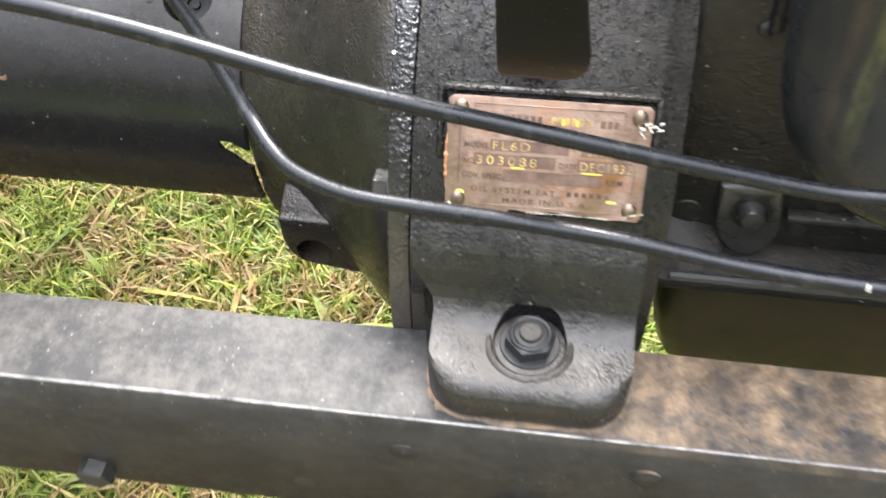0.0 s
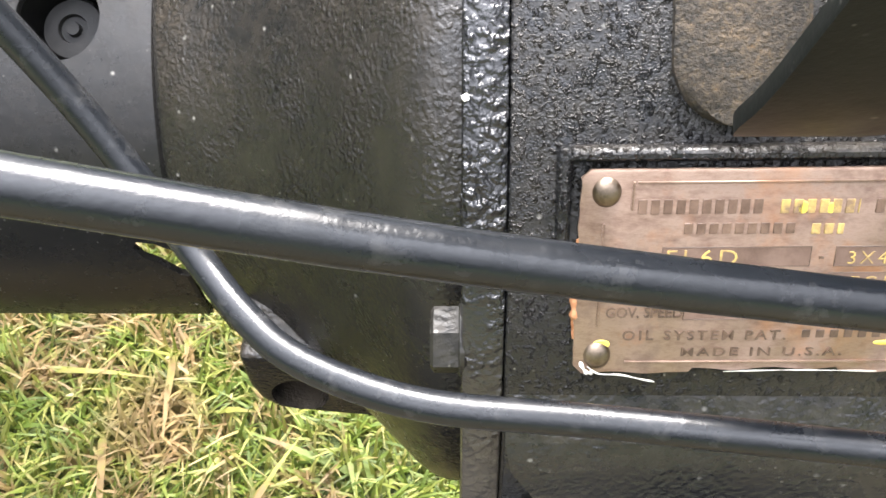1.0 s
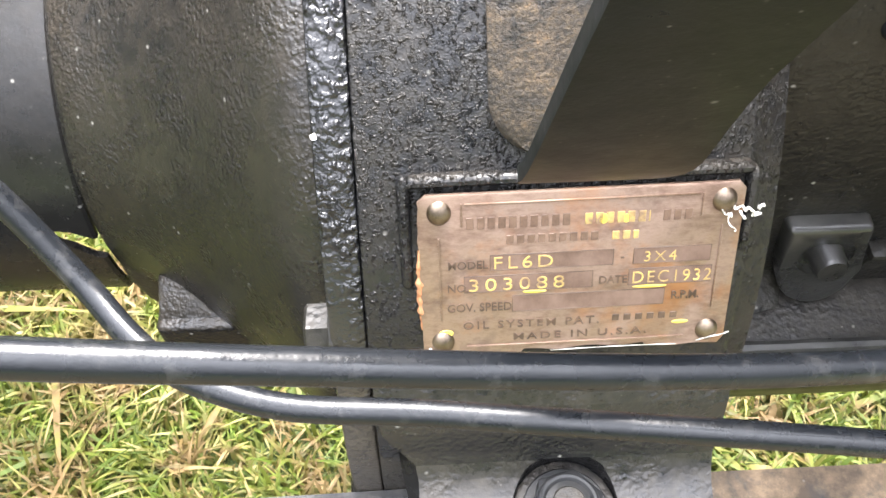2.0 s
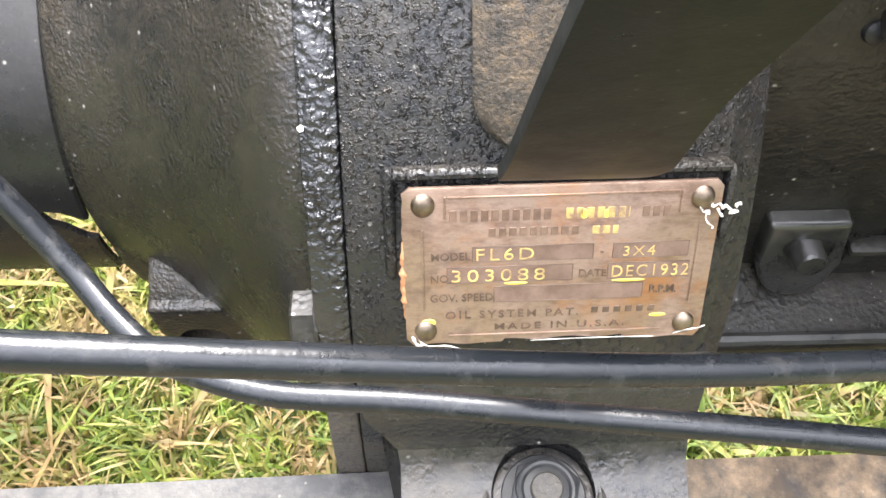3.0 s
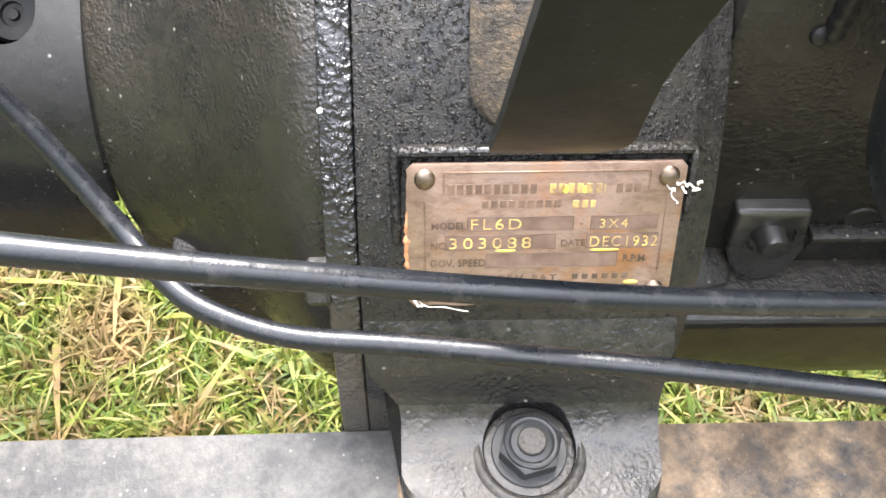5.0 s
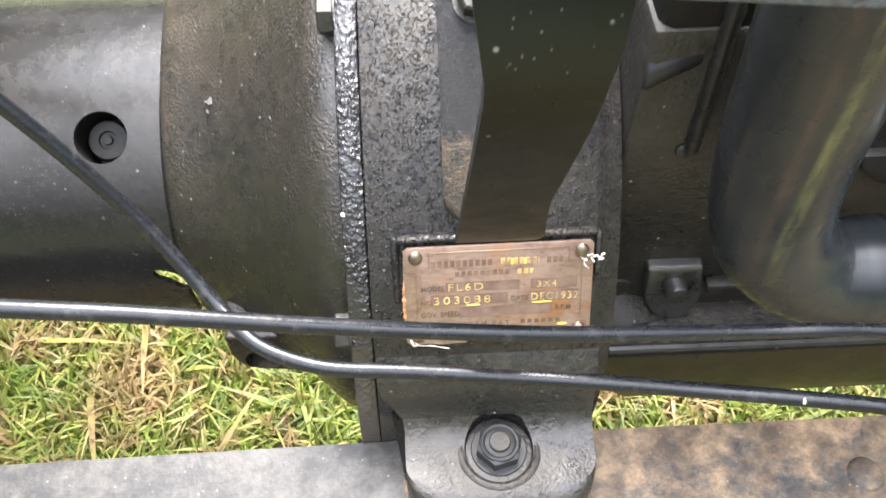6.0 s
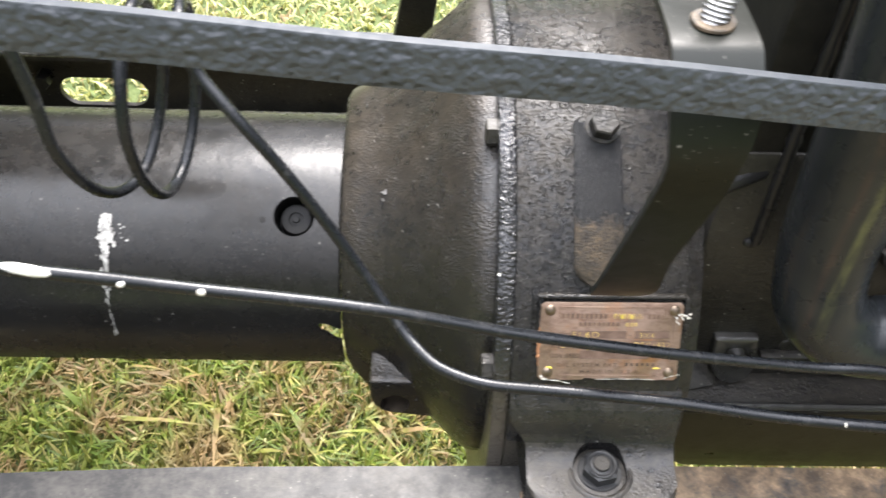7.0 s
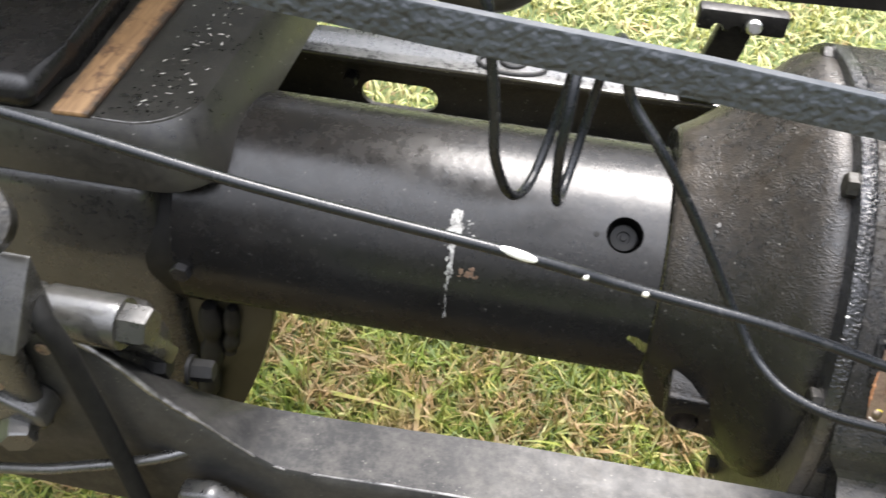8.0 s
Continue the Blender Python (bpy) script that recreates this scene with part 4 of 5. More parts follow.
# yellow paint left in the hollows, and curled flakes along the rim
for u, v, a, b in ((-0.0135, -0.0052, 0.0038, 0.0006), (0.0225, -0.0054, 0.0055, 0.0005), (-0.0415, -0.0185, 0.0024, 0.0013), (0.0335, -0.0183, 0.0028, 0.0007), (0.0065, 0.0172, 0.0016, 0.0016), (0.0135, 0.017, 0.0013, 0.0014)):
    part("paint_trace", laid(lathe(((0, a), (0.0003, a * 0.85)), (0, 0, 0), (0, 0, 1), 14)), M_YELLOW, tag).data.transform(TAG @ Matrix.Translation((u, v, 0.0014)) @ Matrix.Diagonal((1, b / a, 1, 1)) @ TAG.inverted())
for pts, r in (([(-0.045, -0.0245, 0.002), (-0.042, -0.026, 0.003), (-0.036, -0.0268, 0.0022), (-0.031, -0.0275, 0.003), (-0.0265, -0.029, 0.002)], 0.0002),
               ([(-0.008, -0.0262, 0.0017), (0.006, -0.0255, 0.0024), (0.02, -0.0258, 0.002), (0.033, -0.0262, 0.0018)], 0.00013),
               ([(0.0395, -0.0255, 0.0016), (0.0425, -0.0235, 0.003), (0.0465, -0.0225, 0.0035), (0.0495, -0.022, 0.0028)], 0.00018),
               ([(-0.047, -0.0235, 0.001), (-0.0455, -0.0255, 0.003), (-0.0435, -0.0262, 0.002)], 0.0005)):
    part("paint_flake", laid(sweep(pts, lambda s, r=r: r * (0.6 + 0.8 * math.sin(s * 9) ** 2), 6, 6)), M_FLAKE, tag, "curled pale paint flake")
curl = random.Random(12)
for k in range(7):
    # a torn fringe of paint at the upper corner
    u, v, z = 0.0415 + 0.0022 * k * 0.8, 0.0178 + 0.002 * curl.random(), 0.0022 + 0.001 * curl.random()
    strand = [(u, v, z)]
    for q in range(5):
        u, v, z = u + curl.uniform(-0.0006, 0.0018), v + curl.uniform(-0.0014, 0.0012), max(0.0015, z + curl.uniform(-0.0012, 0.0012))
        strand.append((u, v, z))
    part("paint_flake", laid(sweep(strand, lambda s, r=curl.uniform(0.00016, 0.00038): r * (0.55 + 0.9 * math.sin(s * 8) ** 2), 6, 5)), M_FLAKE, tag)
part("rust_bleed", laid(sweep([(-0.0488, 0.009 - 0.0024 * k, -0.0004 + 0.0003 * (k % 3)) for k in range(12)], lambda q: (0.0006 + 0.0013 * math.sin(math.pi * q)) * (0.75 + 0.5 * noise.noise((q * 14, 3, 1))), 8, 5)), M_RUSTY, tag, "orange rust creeping out at the rim")

# ---- strap bracket ----
strap = thing("strap_bracket", (-0.016, 0.256, 0.945), "bent black steel strap bracket with a stud", "bracket")
side = [(0.2638, 0.9695), (0.2519, 0.9672), (0.2439, 0.9668), (0.2364, 0.9693), (0.2281, 0.9794), (0.2172, 0.9988), (0.197, 1.0464), (0.1755, 1.097), (0.1657, 1.1225), (0.1607, 1.1435), (0.1625, 1.1565), (0.1682, 1.169), (0.179, 1.1795), (0.1934, 1.1838), (0.2504, 1.1844), (0.324, 1.1854)]
line = smooth_line([(0, y, z) for y, z in side], 4)
sb = bmesh.new()
rings = []
for i, q in enumerate(line):
    d = (line[min(i + 1, len(line) - 1)] - line[max(i - 1, 0)]).normalized()
    nrm = Vector((0, d.z, -d.y))
    s = i / (len(line) - 1)
    wide = min(1.0, max(0.0, (q.z - 1.138) / 0.024))
    x0, x1 = -0.0312 - 0.004 * wide, 0.001 + 0.0025 * wide
    x1 += 0.0085 * min(1.0, max(0.0, (1.045 - q.z) / 0.065)) ** 1.3
    x1 -= 0.012 * min(1.0, max(0.0, (1.0 - q.z) / 0.032)) ** 2.2
    if q.y > 0.2265 and q.z < 1.0:
        k = min(1.0, (q.y - 0.2265) / 0.01)
        x0, x1 = x0 + 0.004 * k * k, x1 - 0.003 * k * k
        if q.y > 0.237:
            x0, x1 = -0.006, -0.0015
    t = 0.0026
    rings.append(ring(sb, [q + nrm * a + Vector((x, 0, 0)) for x, a in ((x0, -t), (x0, t * 0.6), (x0 + 0.0012, t), (x1 - 0.0012, t), (x1, t * 0.6), (x1, -t))]))
skin(sb, rings)
part("strap", sb, M_STRAP, strap, angle=50)
stud = part("stud", lathe([(0.004 * 0 + k * 0.0011, 0.0068 if k % 2 else 0.0058) for k in range(48)], (-0.0148, 0.199, 1.1852), (0.2, 0.25, 0.95), 20), M_ZINC, strap, "threaded zinc stud")
part("washer", disc((-0.0148, 0.199, 1.1867), (0, 0, 1), 0.0098, 0.0018, 28), M_TAN, strap, "rust-stained washer")

# ---- flat bar across the top ----
bar = thing("flat_bar", (0, 0.16, 1.176), "slate hammered-paint flat steel bar", "bar")
BD = Vector((1, 0.0357, -0.1057)).normalized()
bm = bmesh.new()
rings = []
for i in range(41):
    c = Vector((0, 0.1578, 1.1781)) + BD * (-0.95 + 1.75 * i / 40)
    c.z += 0.0006 * math.sin(i * 1.3)
    rings.append(ring(bm, [c + Vector((0, y, z)) for y, z in ((-0.0028, -0.0102), (-0.0028, 0.0092), (-0.0021, 0.0102), (0.0021, 0.0102), (0.0028, 0.0092), (0.0028, -0.0102))]))
skin(bm, rings)
part("bar", bm, M_BAR, bar, angle=40)

# ---- cables ----
upper = thing("control_cable", (0.0, 0.168, 0.998), "straight glossy black control cable", "cable")
part("jacket", sweep([(-1.0001, 0.1173, 1.1872), (-0.8001, 0.1324, 1.1601), (-0.6161, 0.1366, 1.1331), (-0.4767, 0.1388, 1.1055), (-0.3259, 0.1457, 1.0792), (-0.2553, 0.1571, 1.0555), (-0.1635, 0.1581, 1.0405), (-0.0858, 0.1633, 1.0154), (-0.0002, 0.167, 0.9955), (0.0917, 0.1784, 0.9692), (0.1287, 0.1794, 0.9661), (0.1607, 0.1805, 0.9601), (0.2249, 0.1771, 0.9496), (0.3989, 0.174, 0.9188), (0.7494, 0.176, 0.8593)], 0.0034, 16, 6), M_CABLE, upper)
for x, y, z, ln, mat in ((-0.3225, 0.1448, 1.0801, 0.012, M_WHITE), (-0.2835, 0.1505, 1.0655, 0.0022, M_WHITE), (-0.2475, 0.1555, 1.0545, 0.0024, M_FLAKE)):
    d = Vector((0.96, 0.03, -0.28)).normalized()
    part("paint_blot", lathe([(s * ln, (0.0028 if ln > 0.01 else 0.0022) * k) for s, k in ((-1, 0.1), (-0.85, 0.6), (-0.4, 0.95), (0.3, 1), (0.8, 0.7), (1, 0.1))], (x, y, z), d, 14), mat, upper)

lower = thing("looped_cable", (0.0, 0.181, 0.925), "glossy black cable with hanging loops", "cable")
# two hanging turns of a coil, then the run down to the engine
turn_x = ((0, -0.353), (90, -0.3295), (180, -0.3105), (270, -0.3045), (360, -0.3095), (450, -0.303), (540, -0.2895), (630, -0.278), (660, -0.274))
loops = [(-0.499, 0.348, 1.237), (-0.419, 0.308, 1.217), (-0.3709, 0.2779, 1.1669), (-0.3606, 0.27, 1.1206), (-0.3555, 0.266, 1.086)]
for a in range(0, 661, 22):
    loops.append((float(np.interp(a, [p for p, q in turn_x], [q for p, q in turn_x])), 0.31 - 0.0475 * math.cos(radians(a)), 1.057 - 0.065 * math.sin(radians(a))))
loops += [(-0.267, 0.284, 1.096), (-0.244, 0.27, 1.0725), (-0.219, 0.264, 1.0375), (-0.195, 0.257, 1.0005), (-0.173, 0.247, 0.9665), (-0.1515, 0.23, 0.9385), (-0.1359, 0.2135, 0.9306), (-0.1211, 0.2022, 0.928), (-0.0942, 0.193, 0.9262), (-0.0574, 0.1896, 0.9255), (-0.0228, 0.1843, 0.9285), (0.0294, 0.1777, 0.9296), (0.0829, 0.1724, 0.9255), (0.125, 0.163, 0.932), (0.1508, 0.1537, 0.9421), (0.1683, 0.146, 0.95), (0.2097, 0.1385, 0.9614), (0.3504, 0.1301, 0.9697), (0.7502, 0.1201, 0.9698)]
part("jacket", sweep(loops, 0.0038, 16, 6), M_CABLE, lower)
for x, y, z in ((0.126, 0.1627, 0.9322), (0.1683, 0.146, 0.95)):
    part("paint_blot", lathe([(-0.0012, 0.0005), (-0.0006, 0.0022), (0.0003, 0.0024), (0.0009, 0.0016), (0.0013, 0.0005)], (x, y - 0.0014, z + 0.0014), (0.95, -0.25, 0.2), 14), M_FLAKE, lower)

# ---- engine block, oil pan ----
block = thing("engine_block", (0.4, 0.45, 0.8), "oily black cast iron engine block", "engine")
part("crankcase", box(0.0605, 1.0, 0.292, 0.62, 0.8, 1.04, 0.004), M_BLOCK, block)
# near black, with the shade above the crankcase in its colour
part("cylinder_block", box(0.0635, 1.0, 0.2945, 0.61, 1.03, 1.36, 0.006), M_DARK, block)
part("foot_rib", prism([(0.064, 0.296, 0.832), (0.066, 0.276, 0.812), (0.084, 0.272, 0.809), (0.104, 0.276, 0.811), (0.108, 0.296, 0.818)], (0, 0.012, -0.008), 0.003), M_BLOCK, block)
part("rail_rib", box(0.135, 0.95, 0.283, 0.294, 0.835, 0.8405, 0.0022), M_BLOCK, block)
# a leaning U-shaped lug: straight sides, half-round foot
lug = [(0.0, -1.0), (0.0, 1.0)] + [(0.52 + 0.48 * math.sin(k * math.pi / 10), math.cos(k * math.pi / 10)) for k in range(11)]
tab = prism([(0.1105 + 0.007 * v + 0.0178 * u, 0.2845 - 0.0055 * v, 0.861 - 0.052 * v) for v, u in lug], (0, 0.02, 0.0), 0.0026, 3)
tab_part = part("tab", tab, M_GRIME, block, "rounded cast tab with a bolt")
cut(tab_part, lathe(((-0.006, 0.0125), (0.0028, 0.0115), (0.0034, 0.009)), (0.1135, 0.2818, 0.8435), (0, 1, 0.1), 32))
part("tab_stud", lathe(((0, 0.0085), (0.001, 0.0078), (0.002, 0.0072), (0.0095, 0.007), (0.0112, 0.006), (0.0115, 0.0001)), (0.1135, 0.2855, 0.843), (0, -1, 0.12), 24), M_GRIME, block)
for x, z, r in ((0.146, 0.822, 0.006), (0.08, 0.83, 0.011), (0.158, 0.845, 0.009)):
    part("boss", lathe(((0, r * 1.25), (0.006, r * 1.1), (0.009, r * 0.8), (0.0095, 0.0001)), (x, 0.3, z), (0, -1, 0), 24), M_BLOCK, block)
part("rib", sweep([(0.0955, 0.2915, 0.962), (0.0945, 0.29, 0.985), (0.093, 0.2885, 1.02), (0.0915, 0.288, 1.06), (0.09, 0.288, 1.16)], lambda q: 0.0042 + 0.0013 * noise.noise((q * 45, 4, 1)), 12, 10), M_BOLT, block, "rough black sealing bead")
part("bead_end", lathe(((0, 0.0042), (0.002, 0.0038), (0.003, 0.0022), (0.0033, 0.0001)), (0.0915, 0.2915, 0.9615), (0, -1, 0.4), 14), M_BOLT, block)
part("ledge", prism([(0.186, 0.3, 0.957), (0.25, 0.3, 0.957), (0.244, 0.3, 0.94), (0.228, 0.3, 0.93), (0.206, 0.3, 0.932), (0.192, 0.3, 0.943)], (0, -0.014, 0), 0.004), M_BLOCK, block)
part("shoulder", prism([(0.0608, 0.294, 1.022), (0.0608, 0.2895, 1.0165), (0.0608, 0.2875, 1.011), (0.0608, 0.2885, 1.007), (0.0608, 0.294, 1.003)], (0.026, 0.0035, 0.0125), 0.0018, 3), M_BOLT, block)
part("port", lathe(((0, 0.026), (0.006, 0.026), (0.006, 0.019), (0.001, 0.018), (0.001, 0.0001)), (0.246, 0.2982, 1.013), (0, -1, 0), 32, caps=False), M_BLOCK, block)
bolt(block, (0.248, 0.296, 1.01), (0.1, -1, -0.25), 0.016, 0.01, washer=0.011)
part("stud", lathe([(k * 0.0013, 0.0058 if k % 2 else 0.0049) for k in range(14)], (0.2495, 0.286, 1.0075), (0.1, -1, -0.25), 16), M_BLOCK, block, "dark threaded stud")

pan = thing("oil_pan", (0.4, 0.44, 0.608), "drab black pressed steel oil pan", "oil pan")
pb = bmesh.new()
rings = []
for z, g, e in ((0.797, 0.0, 0.0), (0.74, 0.006, 0.003), (0.69, 0.012, 0.009), (0.655, 0.018, 0.018), (0.632, 0.024, 0.03), (0.618, 0.034, 0.045), (0.61, 0.05, 0.066), (0.608, 0.08, 0.1)):
    x0, x1, y0, y1 = 0.076 + e, 1.0, 0.284 + g, 0.62 - g
    c = 0.02
    rings.append(ring(pb, [(x0 + c, y0, z), (x0 + 0.3 * c, y0 + 0.3 * c, z), (x0, y0 + c, z), (x0, y1, z), (x1, y1, z), (x1, y0, z)]))
skin(pb, rings)
part("sump", pb, M_PAN, pan, angle=60)
part("flange", box(0.0625, 1.0, 0.257, 0.6, 0.797, 0.807, 0.003), M_BLOCK, pan)
part("gasket_bead", sweep([(0.073, 0.259, 0.8085), (0.25, 0.258, 0.809), (0.6, 0.258, 0.809), (0.95, 0.258, 0.809)], lambda q: 0.0032 + 0.0006 * noise.noise((q * 90, 2, 0)), 8, 16), M_GREY, pan, "worn pale gasket bead")

# ---- radiator hose ----
hose = thing("radiator_hose", (0.15, 0.225, 0.93), "ribbed dark rubber elbow hose with streaks", "hose")


def hose_radius(s):
    rib = 0.0011 * max(0.0, math.sin(s * 420)) if 0.74 < s < 0.885 else 0.0
    return 0.0287 + rib + (0.0009 * math.sin(s * 7))


part("elbow", sweep([(0.089, 0.255, 1.4), (0.095, 0.245, 1.26), (0.1016, 0.2361, 1.15), (0.1075, 0.2375, 1.0688), (0.1125, 0.2385, 1.0075), (0.123, 0.2345, 0.9615), (0.1485, 0.2305, 0.938), (0.1785, 0.229, 0.9355), (0.2126, 0.2305, 0.9342), (0.2665, 0.231, 0.934)], hose_radius, 40, 12), M_HOSE, hose)
part("cuff", lathe(((0.2205, 0.029), (0.2215, 0.0318), (0.2235, 0.033), (0.225, 0.0328), (0.272, 0.0328), (0.274, 0.03)), (-0.003, 0.2305, 0.934), steps=48), M_HOSE, hose)
clamp = thing("hose_clamp", (0.247, 0.2275, 0.893), "bright steel worm-drive hose clamp", "clamp", shift=(-0.003, 0.003, 0))
part("band", lathe(((0.2285, 0.0328), (0.2285, 0.0343), (0.2435, 0.0343), (0.2435, 0.0328)), (0, 0.2275, 0.934), steps=64, caps=False), M_STEEL, clamp)
CU = Vector((0, -0.25, 0.97)).normalized()
CC = Vector((0.234, 0.2275, 0.934)) + CU * 0.041
part("screw_housing", lathe(((-0.013, 0.006), (-0.0115, 0.0075), (0.007, 0.0075), (0.009, 0.0065)), CC, (0.55, -0.8, -0.1), 18), M_STEEL, clamp)
part("screw_head", hexagon(CC + Vector((0.55, -0.8, -0.1)).normalized() * 0.008, (0.55, -0.8, -0.1), 0.0115, 0.006), M_STEEL, clamp)
pipe = thing("water_pipe", (0.4, 0.2275, 0.896), "painted iron water inlet pipe", "pipe", shift=(-0.003, 0.003, 0))
part("pipe", lathe(((0.268, 0.0272), (0.62, 0.0272), (0.625, 0.026)), (0, 0.2275, 0.934), steps=40), M_BLOCK, pipe)
part("flange", box(0.61, 0.63, 0.19, 0.3, 0.89, 0.97, 0.004), M_BLOCK, pipe)

manifold = thing("exhaust_manifold", (0.5, 0.31, 1.03), "rust-red cast exhaust manifold", "manifold")
part("runner", lathe(((0.17, 0.03), (0.175, 0.044), (0.2, 0.052), (0.95, 0.052)), (-0.012, 0.3, 1.112), steps=48), M_RUST, manifold)

# ---- gearbox end ----
box_thing = thing("gearbox", (-0.8, 0.5, 0.35), "black cast gearbox case with a rounded shoulder", "gearbox", shift=(-0.004, -0.004, -0.0045))
gbm = bmesh.new()
rings = []
for z, y0, xr in ((0.9, 0.36, -0.625), (0.897, 0.343, -0.612), (0.903, 0.337, -0.608), (0.92, 0.337, -0.611), (0.945, 0.341, -0.619), (0.96, 0.347, -0.627), (0.9655, 0.351, -0.63), (0.966, 0.355, -0.634)):
    arc = [(xr - 0.055 + 0.055 * math.sin(a), y0 + 0.055 - 0.055 * math.cos(a)) for a in (math.pi / 2 * i / 10 for i in range(11))]
    rings.append(ring(gbm, [(x, y, z) for x, y in [(-1.15, y0)] + arc + [(xr, 0.85), (-1.15, 0.85)]]))
skin(gbm, rings)
part("cover", gbm, M_COVER, box_thing, "rounded cover with dried splashes", angle=22)
part("edge_glare", sweep([(-0.742, 0.3535, 0.9655), (-0.72, 0.3535, 0.9656)] + [(-0.633 - 0.055 + 0.055 * math.sin(a), 0.3535 + 0.055 - 0.055 * math.cos(a), 0.9655) for a in (math.pi / 2 * i / 8 for i in range(7))], lambda q: 0.0006 + 0.0005 * noise.noise((q * 40, 0, 0)), 6, 3), M_EDGE_GLARE, box_thing, "pale bead for the glint along the cover rim")
flick = random.Random(3)
for k in range(64):
    x, y = flick.gauss(-0.672, 0.017), 0.37 + 0.33 * flick.random()
    if not -0.708 < x < -0.646:
        continue
    # thin flat flecks, mostly longer than wide
    ln, w, d = flick.choice((0.0012, 0.002, 0.003, 0.0042)), flick.uniform(0.0003, 0.0007), flick.uniform(0, math.pi)
    rim = [(q * ln * flick.uniform(0.6, 1.0), v * w) for q, v in ((-1, 0), (-0.5, 1), (0.2, 0.8), (1, 0.2), (0.5, -0.9), (-0.4, -0.7))]
    part("dried_splash", prism([(x + u * math.cos(d) - v * math.sin(d), y + u * math.sin(d) + v * math.cos(d), 0.9658) for u, v in rim], (0, 0, 0.0005)), M_FLAKE, box_thing)
part("case", box(-1.1, -0.675, 0.338, 0.42, 0.45, 0.9, 0.02, 3), M_GRIME, box_thing)
part("tail_bell", lathe(((-0.78, 0.1), (-0.78, 0.104), (-0.74, 0.1035), (-0.7, 0.106), (-0.68, 0.109), (-0.655, 0.109), (-0.655, 0.1)), (0, AY, AZ), steps=96), M_DARK, box_thing)
part("side_plate", prism([(-0.74, 0.362, 0.74), (-0.575, 0.362, 0.74), (-0.583, 0.362, 0.7), (-0.597, 0.362, 0.65), (-0.618, 0.362, 0.59), (-0.647, 0.362, 0.52), (-0.68, 0.362, 0.45), (-0.72, 0.362, 0.38), (-0.8, 0.362, 0.38)], (0, 0.014, 0), 0.003), M_PAN, box_thing)
part("linkage", sweep([(-0.645, 0.352, 0.735), (-0.648, 0.35, 0.69), (-0.656, 0.35, 0.64), (-0.668, 0.35, 0.59), (-0.68, 0.35, 0.54)], lambda q: 0.008 + 0.006 * abs(math.sin(q * 11)), 10, 8), M_DARK, box_thing, "lumpy dark linkage")
part("linkage", sweep([(-0.62, 0.354, 0.735), (-0.626, 0.352, 0.69), (-0.634, 0.354, 0.66)], lambda q: 0.006 + 0.004 * abs(math.sin(q * 7)), 10, 8), M_DARK, box_thing)
plank = thing("wooden_strip", (-0.75, 0.5, 0.966), "oil-stained wooden strip lying on the cover", "plank", shift=(-0.006, -0.008, -0.0045))
part("strip", prism([(-0.7485, 0.352, 0.9655), (-0.7135, 0.354, 0.9655), (-0.722, 0.84, 0.9655), (-0.771, 0.84, 0.9655)], (0, 0, 0.006), 0.0024), M_WOOD, plank)
lever = thing("cover_casting", (-0.85, 0.45, 0.966), "dark cast cover beside the wooden strip", "cover", shift=(-0.006, -0.008, -0.0045))
part("body", prism([(-1.1, 0.346, 0.966), (-0.757, 0.346, 0.966), (-0.76, 0.42, 0.966), (-0.784, 0.84, 0.966), (-1.1, 0.84, 0.966)], (0, 0, 0.034), 0.02, 4), M_TUBE, lever)

# unseen board on a post, added only to shade the gearbox and tube
blocker = thing("shade_board", (-1.2, 0.6, 0.966), "unseen dark board over the gearbox, added to shade it", "floor board")
part("board", box(-1.7, -0.47, 0.42, 1.4, 1.36, 1.39, 0.004), M_BLOCK, blocker)
part("post", box(-1.24, -1.16, 0.56, 0.64, 0.965, 1.362, 0.003), M_BLOCK, blocker)

can = thing("canister", (-0.389, 0.392, 1.36), "dark round canister hanging under the shading board", "canister", shift=(0.003, -0.004, 0))
part("body", lathe(((0, 0.0001), (0.0, 0.03), (0.002, 0.04), (0.008, 0.046), (0.02, 0.048), (0.245, 0.048), (0.249, 0.045)), (-0.389, 0.392, 1.108), (0, 0, 1), 48), M_COVER, can)
part("drain_boss", lathe(((-0.014, 0.007), (-0.012, 0.009), (0.003, 0.0095)), (-0.395, 0.385, 1.108), (0, 0, 1), 20), M_MUD, can)
part("hanger", box(-0.5, -0.335, 0.345, 0.44, 1.355, 1.3605, 0.001), M_BLOCK, can)

# ---- pivot bracket on the rail's rise ----
piv = thing("pivot_bracket", (-0.66, 0.17, 0.9), "grey painted pivot bracket with hexagon bolts", "bracket", shift=(0.003, -0.01, -0.009))
part("barrel", lathe(((-0.78, 0.018), (-0.775, 0.0195), (-0.672, 0.02), (-0.669, 0.0178), (-0.664, 0.0178), (-0.661, 0.0203), (-0.606, 0.0203), (-0.603, 0.0192)), (0.002, 0.165, 0.945), steps=40), M_GRIME, piv)
bolt(piv, (-0.602, 0.165, 0.945), (1, 0, 0), 0.028, 0.022, turn=0.25, mat=M_GRIME)
part("web", prism([(-0.655, 0.16, 0.925), (-0.6, 0.168, 0.915), (-0.6, 0.2, 0.85), (-0.7, 0.2, 0.85)], (0, 0.02, 0.0), 0.004), M_GRIME, piv)
for x, y, z in ((-0.612, 0.2, 0.85), (-0.578, 0.207, 0.84)):
    bolt(piv, (x - 0.012, y, z), (1, 0.1, 0), 0.024 if x < -0.6 else 0.017, 0.018, washer=0.013, mat=M_DARK)
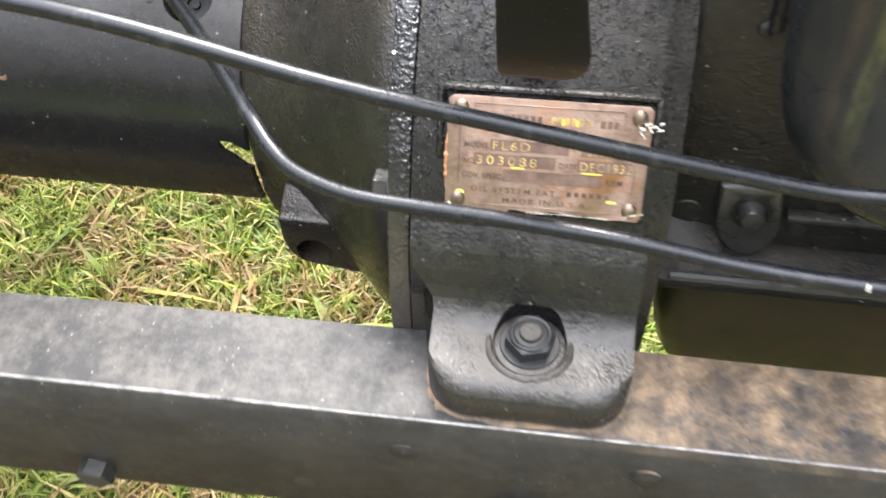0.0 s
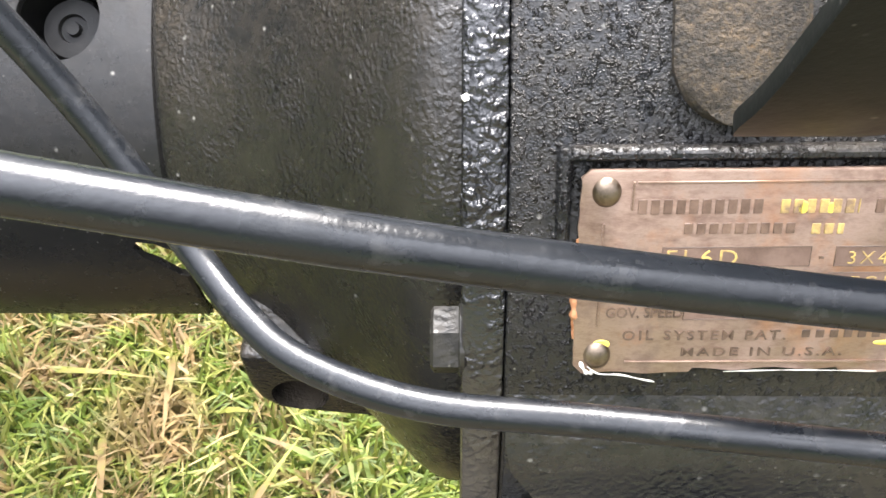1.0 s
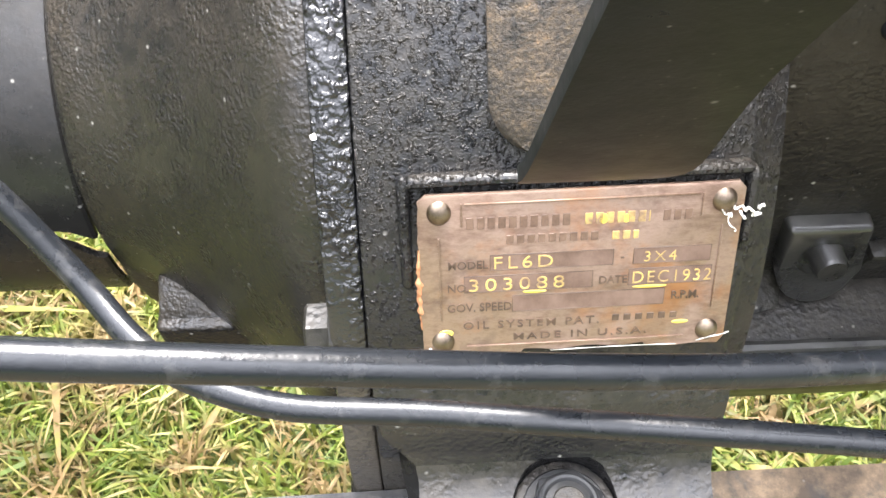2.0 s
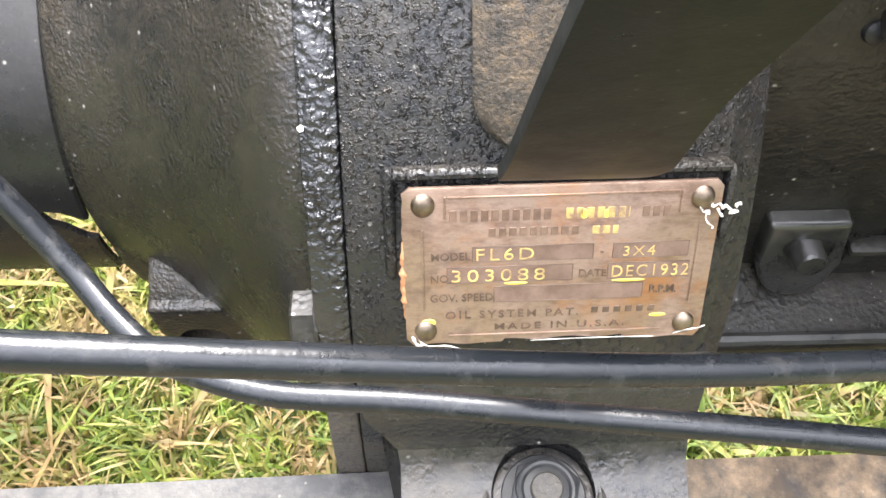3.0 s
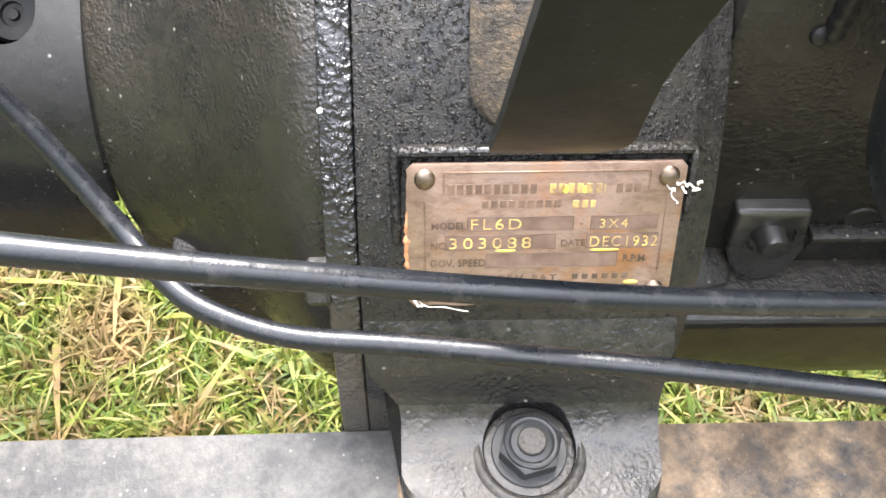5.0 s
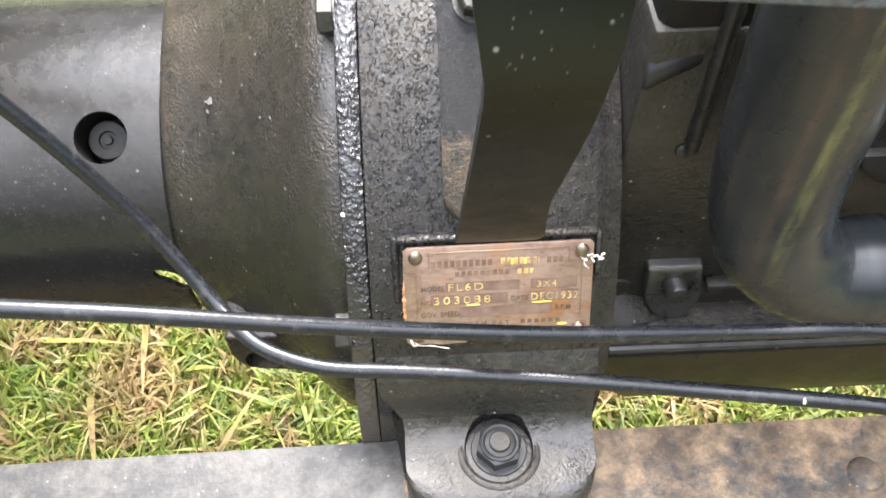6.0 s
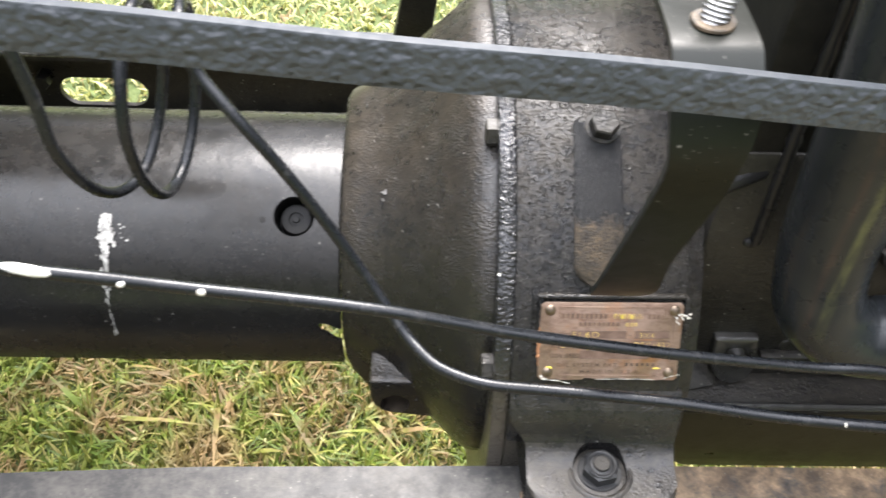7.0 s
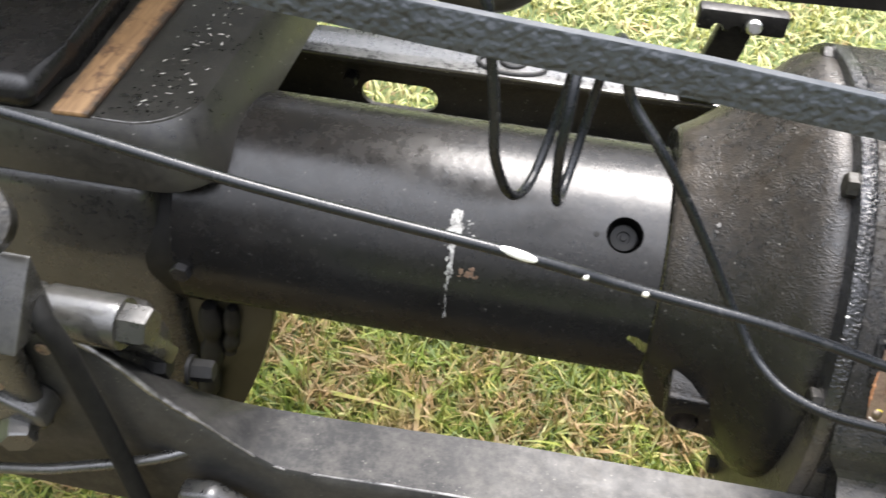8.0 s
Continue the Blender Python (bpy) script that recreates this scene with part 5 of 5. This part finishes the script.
part("bolt_pad", prism([(-0.66, 0.178, 0.815), (-0.62, 0.178, 0.815), (-0.618, 0.178, 0.85), (-0.63, 0.178, 0.885), (-0.66, 0.178, 0.89)], (0, 0.06, 0), 0.004), M_BLOCK, piv)
shack = thing("spring_shackle", (-0.75, 0.14, 0.8), "worn grey shackle casting bolted to the rail", "shackle", shift=(0.003, -0.01, -0.009))
part("block", prism([(-0.86, 0.096, 0.982), (-0.86, 0.14, 1.03), (-0.86, 0.1425, 1.03), (-0.86, 0.1425, 0.976)], (0.226, 0, 0), 0.003, 3), M_GRIME, shack)
part("collar", lathe(((-0.012, 0.014), (-0.012, 0.024), (0.0, 0.026), (0.009, 0.025), (0.011, 0.018), (0.003, 0.015), (0.003, 0.0001)), (-0.652, 0.128, 1.07), (0.3, -0.6, 0.74), 36, caps=False), M_BLOCK, shack)
part("slotted_plug", disc((-0.652, 0.126, 1.072), (0.3, -0.6, 0.74), 0.011, 0.004), M_BOLT, shack)
part("neck", box(-0.86, -0.668, 0.12, 0.1425, 0.84, 1.0, 0.012, 3), M_GRIME, shack)
part("arm", prism([(-0.86, 0.142, 0.905), (-0.7, 0.142, 0.9), (-0.665, 0.142, 0.878), (-0.66, 0.142, 0.862), (-0.7, 0.142, 0.872), (-0.86, 0.142, 0.87)], (0, -0.028, 0), 0.004, 3), M_GRIME, shack)
bolt(shack, (-0.687, 0.12, 0.859), (0.45, -1, -0.05), 0.024, 0.02, mat=M_GRIME)
for x, z in ((-0.659, 0.927), (-0.691, 0.904)):
    part("dimple", lathe(((0, 0.006), (0.0012, 0.0055), (0.0015, 0.004), (-0.001, 0.0036), (-0.001, 0.0001)), (x, 0.1425 if x > -0.665 else 0.12, z), (0, -1, 0), 18), M_MUD, shack)
part("foot_casting", prism([(-0.575, 0.138, 0.79), (-0.545, 0.138, 0.797), (-0.5, 0.138, 0.765), (-0.5, 0.138, 0.735), (-0.57, 0.138, 0.755)], (0, -0.02, 0), 0.006, 3), M_GRIME, shack)
drop = thing("hanging_tube", (-0.628, 0.125, 0.8), "dull black tube hanging past the rail", "hose", shift=(0.003, -0.01, -0.0))
part("hose", sweep([(-0.64, 0.135, 0.985), (-0.631, 0.126, 0.975), (-0.624, 0.125, 0.95), (-0.6205, 0.125, 0.9), (-0.617, 0.125, 0.848), (-0.613, 0.125, 0.75), (-0.605, 0.125, 0.6), (-0.6, 0.13, 0.3), (-0.6, 0.13, 0.02)], 0.0078, 16, 6), M_MATT, drop)
rod = thing("brake_rod", (-0.6, 0.118, 0.8), "thin worn grey brake rod", "rod", shift=(0.003, -0.01, -0.009))
part("rod", sweep([(-1.1, 0.112, 0.7), (-0.735, 0.112, 0.787), (-0.65, 0.122, 0.803), (-0.595, 0.138, 0.808), (-0.565, 0.155, 0.808)], 0.0048, 12, 4), M_GRIME, rod)

# ---- far side ----
pedal = thing("clevis_lever", (-0.15, 0.7, 0.8), "black clevis lever with drilled fork", "lever", shift=(-0.008, 0.0035, 0.0147))
part("post", prism([(-0.17, 0.72, 0.8), (-0.125, 0.72, 0.8), (-0.112, 0.69, 0.93), (-0.15, 0.69, 0.93)], (0, 0.02, 0), 0.004), M_BLOCK, pedal)
fk = part("fork", box(-0.178, -0.082, 0.68, 0.7, 0.922, 0.948, 0.004), M_BLOCK, pedal)
for x in (-0.163, -0.143):
    cut(fk, lathe(((-0.05, 0.0068), (0.05, 0.0068)), (x, 0.69, 0.936), (0, 1, -0.5), 20))
part("pin", lathe(((0, 0.0085), (0.012, 0.0085), (0.015, 0.006)), (-0.119, 0.681, 0.934), (0, -1, 0.3), 20), M_STEEL, pedal)
beam = thing("side_beam", (0, 0.85, 0.86), "black steel beam along the far side", "beam", shift=(-0.009, 0.01, 0.0175))
bmb = bmesh.new()
skin(bmb, [ring(bmb, [(x, y, z + dz) for y, z in ((0.8, 0.89), (0.83, 0.89), (0.83, 0.94), (0.8, 0.94))]) for x, dz in ((-1.3, -0.02), (1.1, 0.04))])
part("beam", bmb, M_BLOCK, beam)
part("hanger", box(0.2, 0.24, 0.777, 0.83, 0.7, 0.93, 0.003), M_BLOCK, beam)
part("hanger", box(-1.0, -0.96, 0.777, 0.83, 0.7, 0.9, 0.003), M_BLOCK, beam)
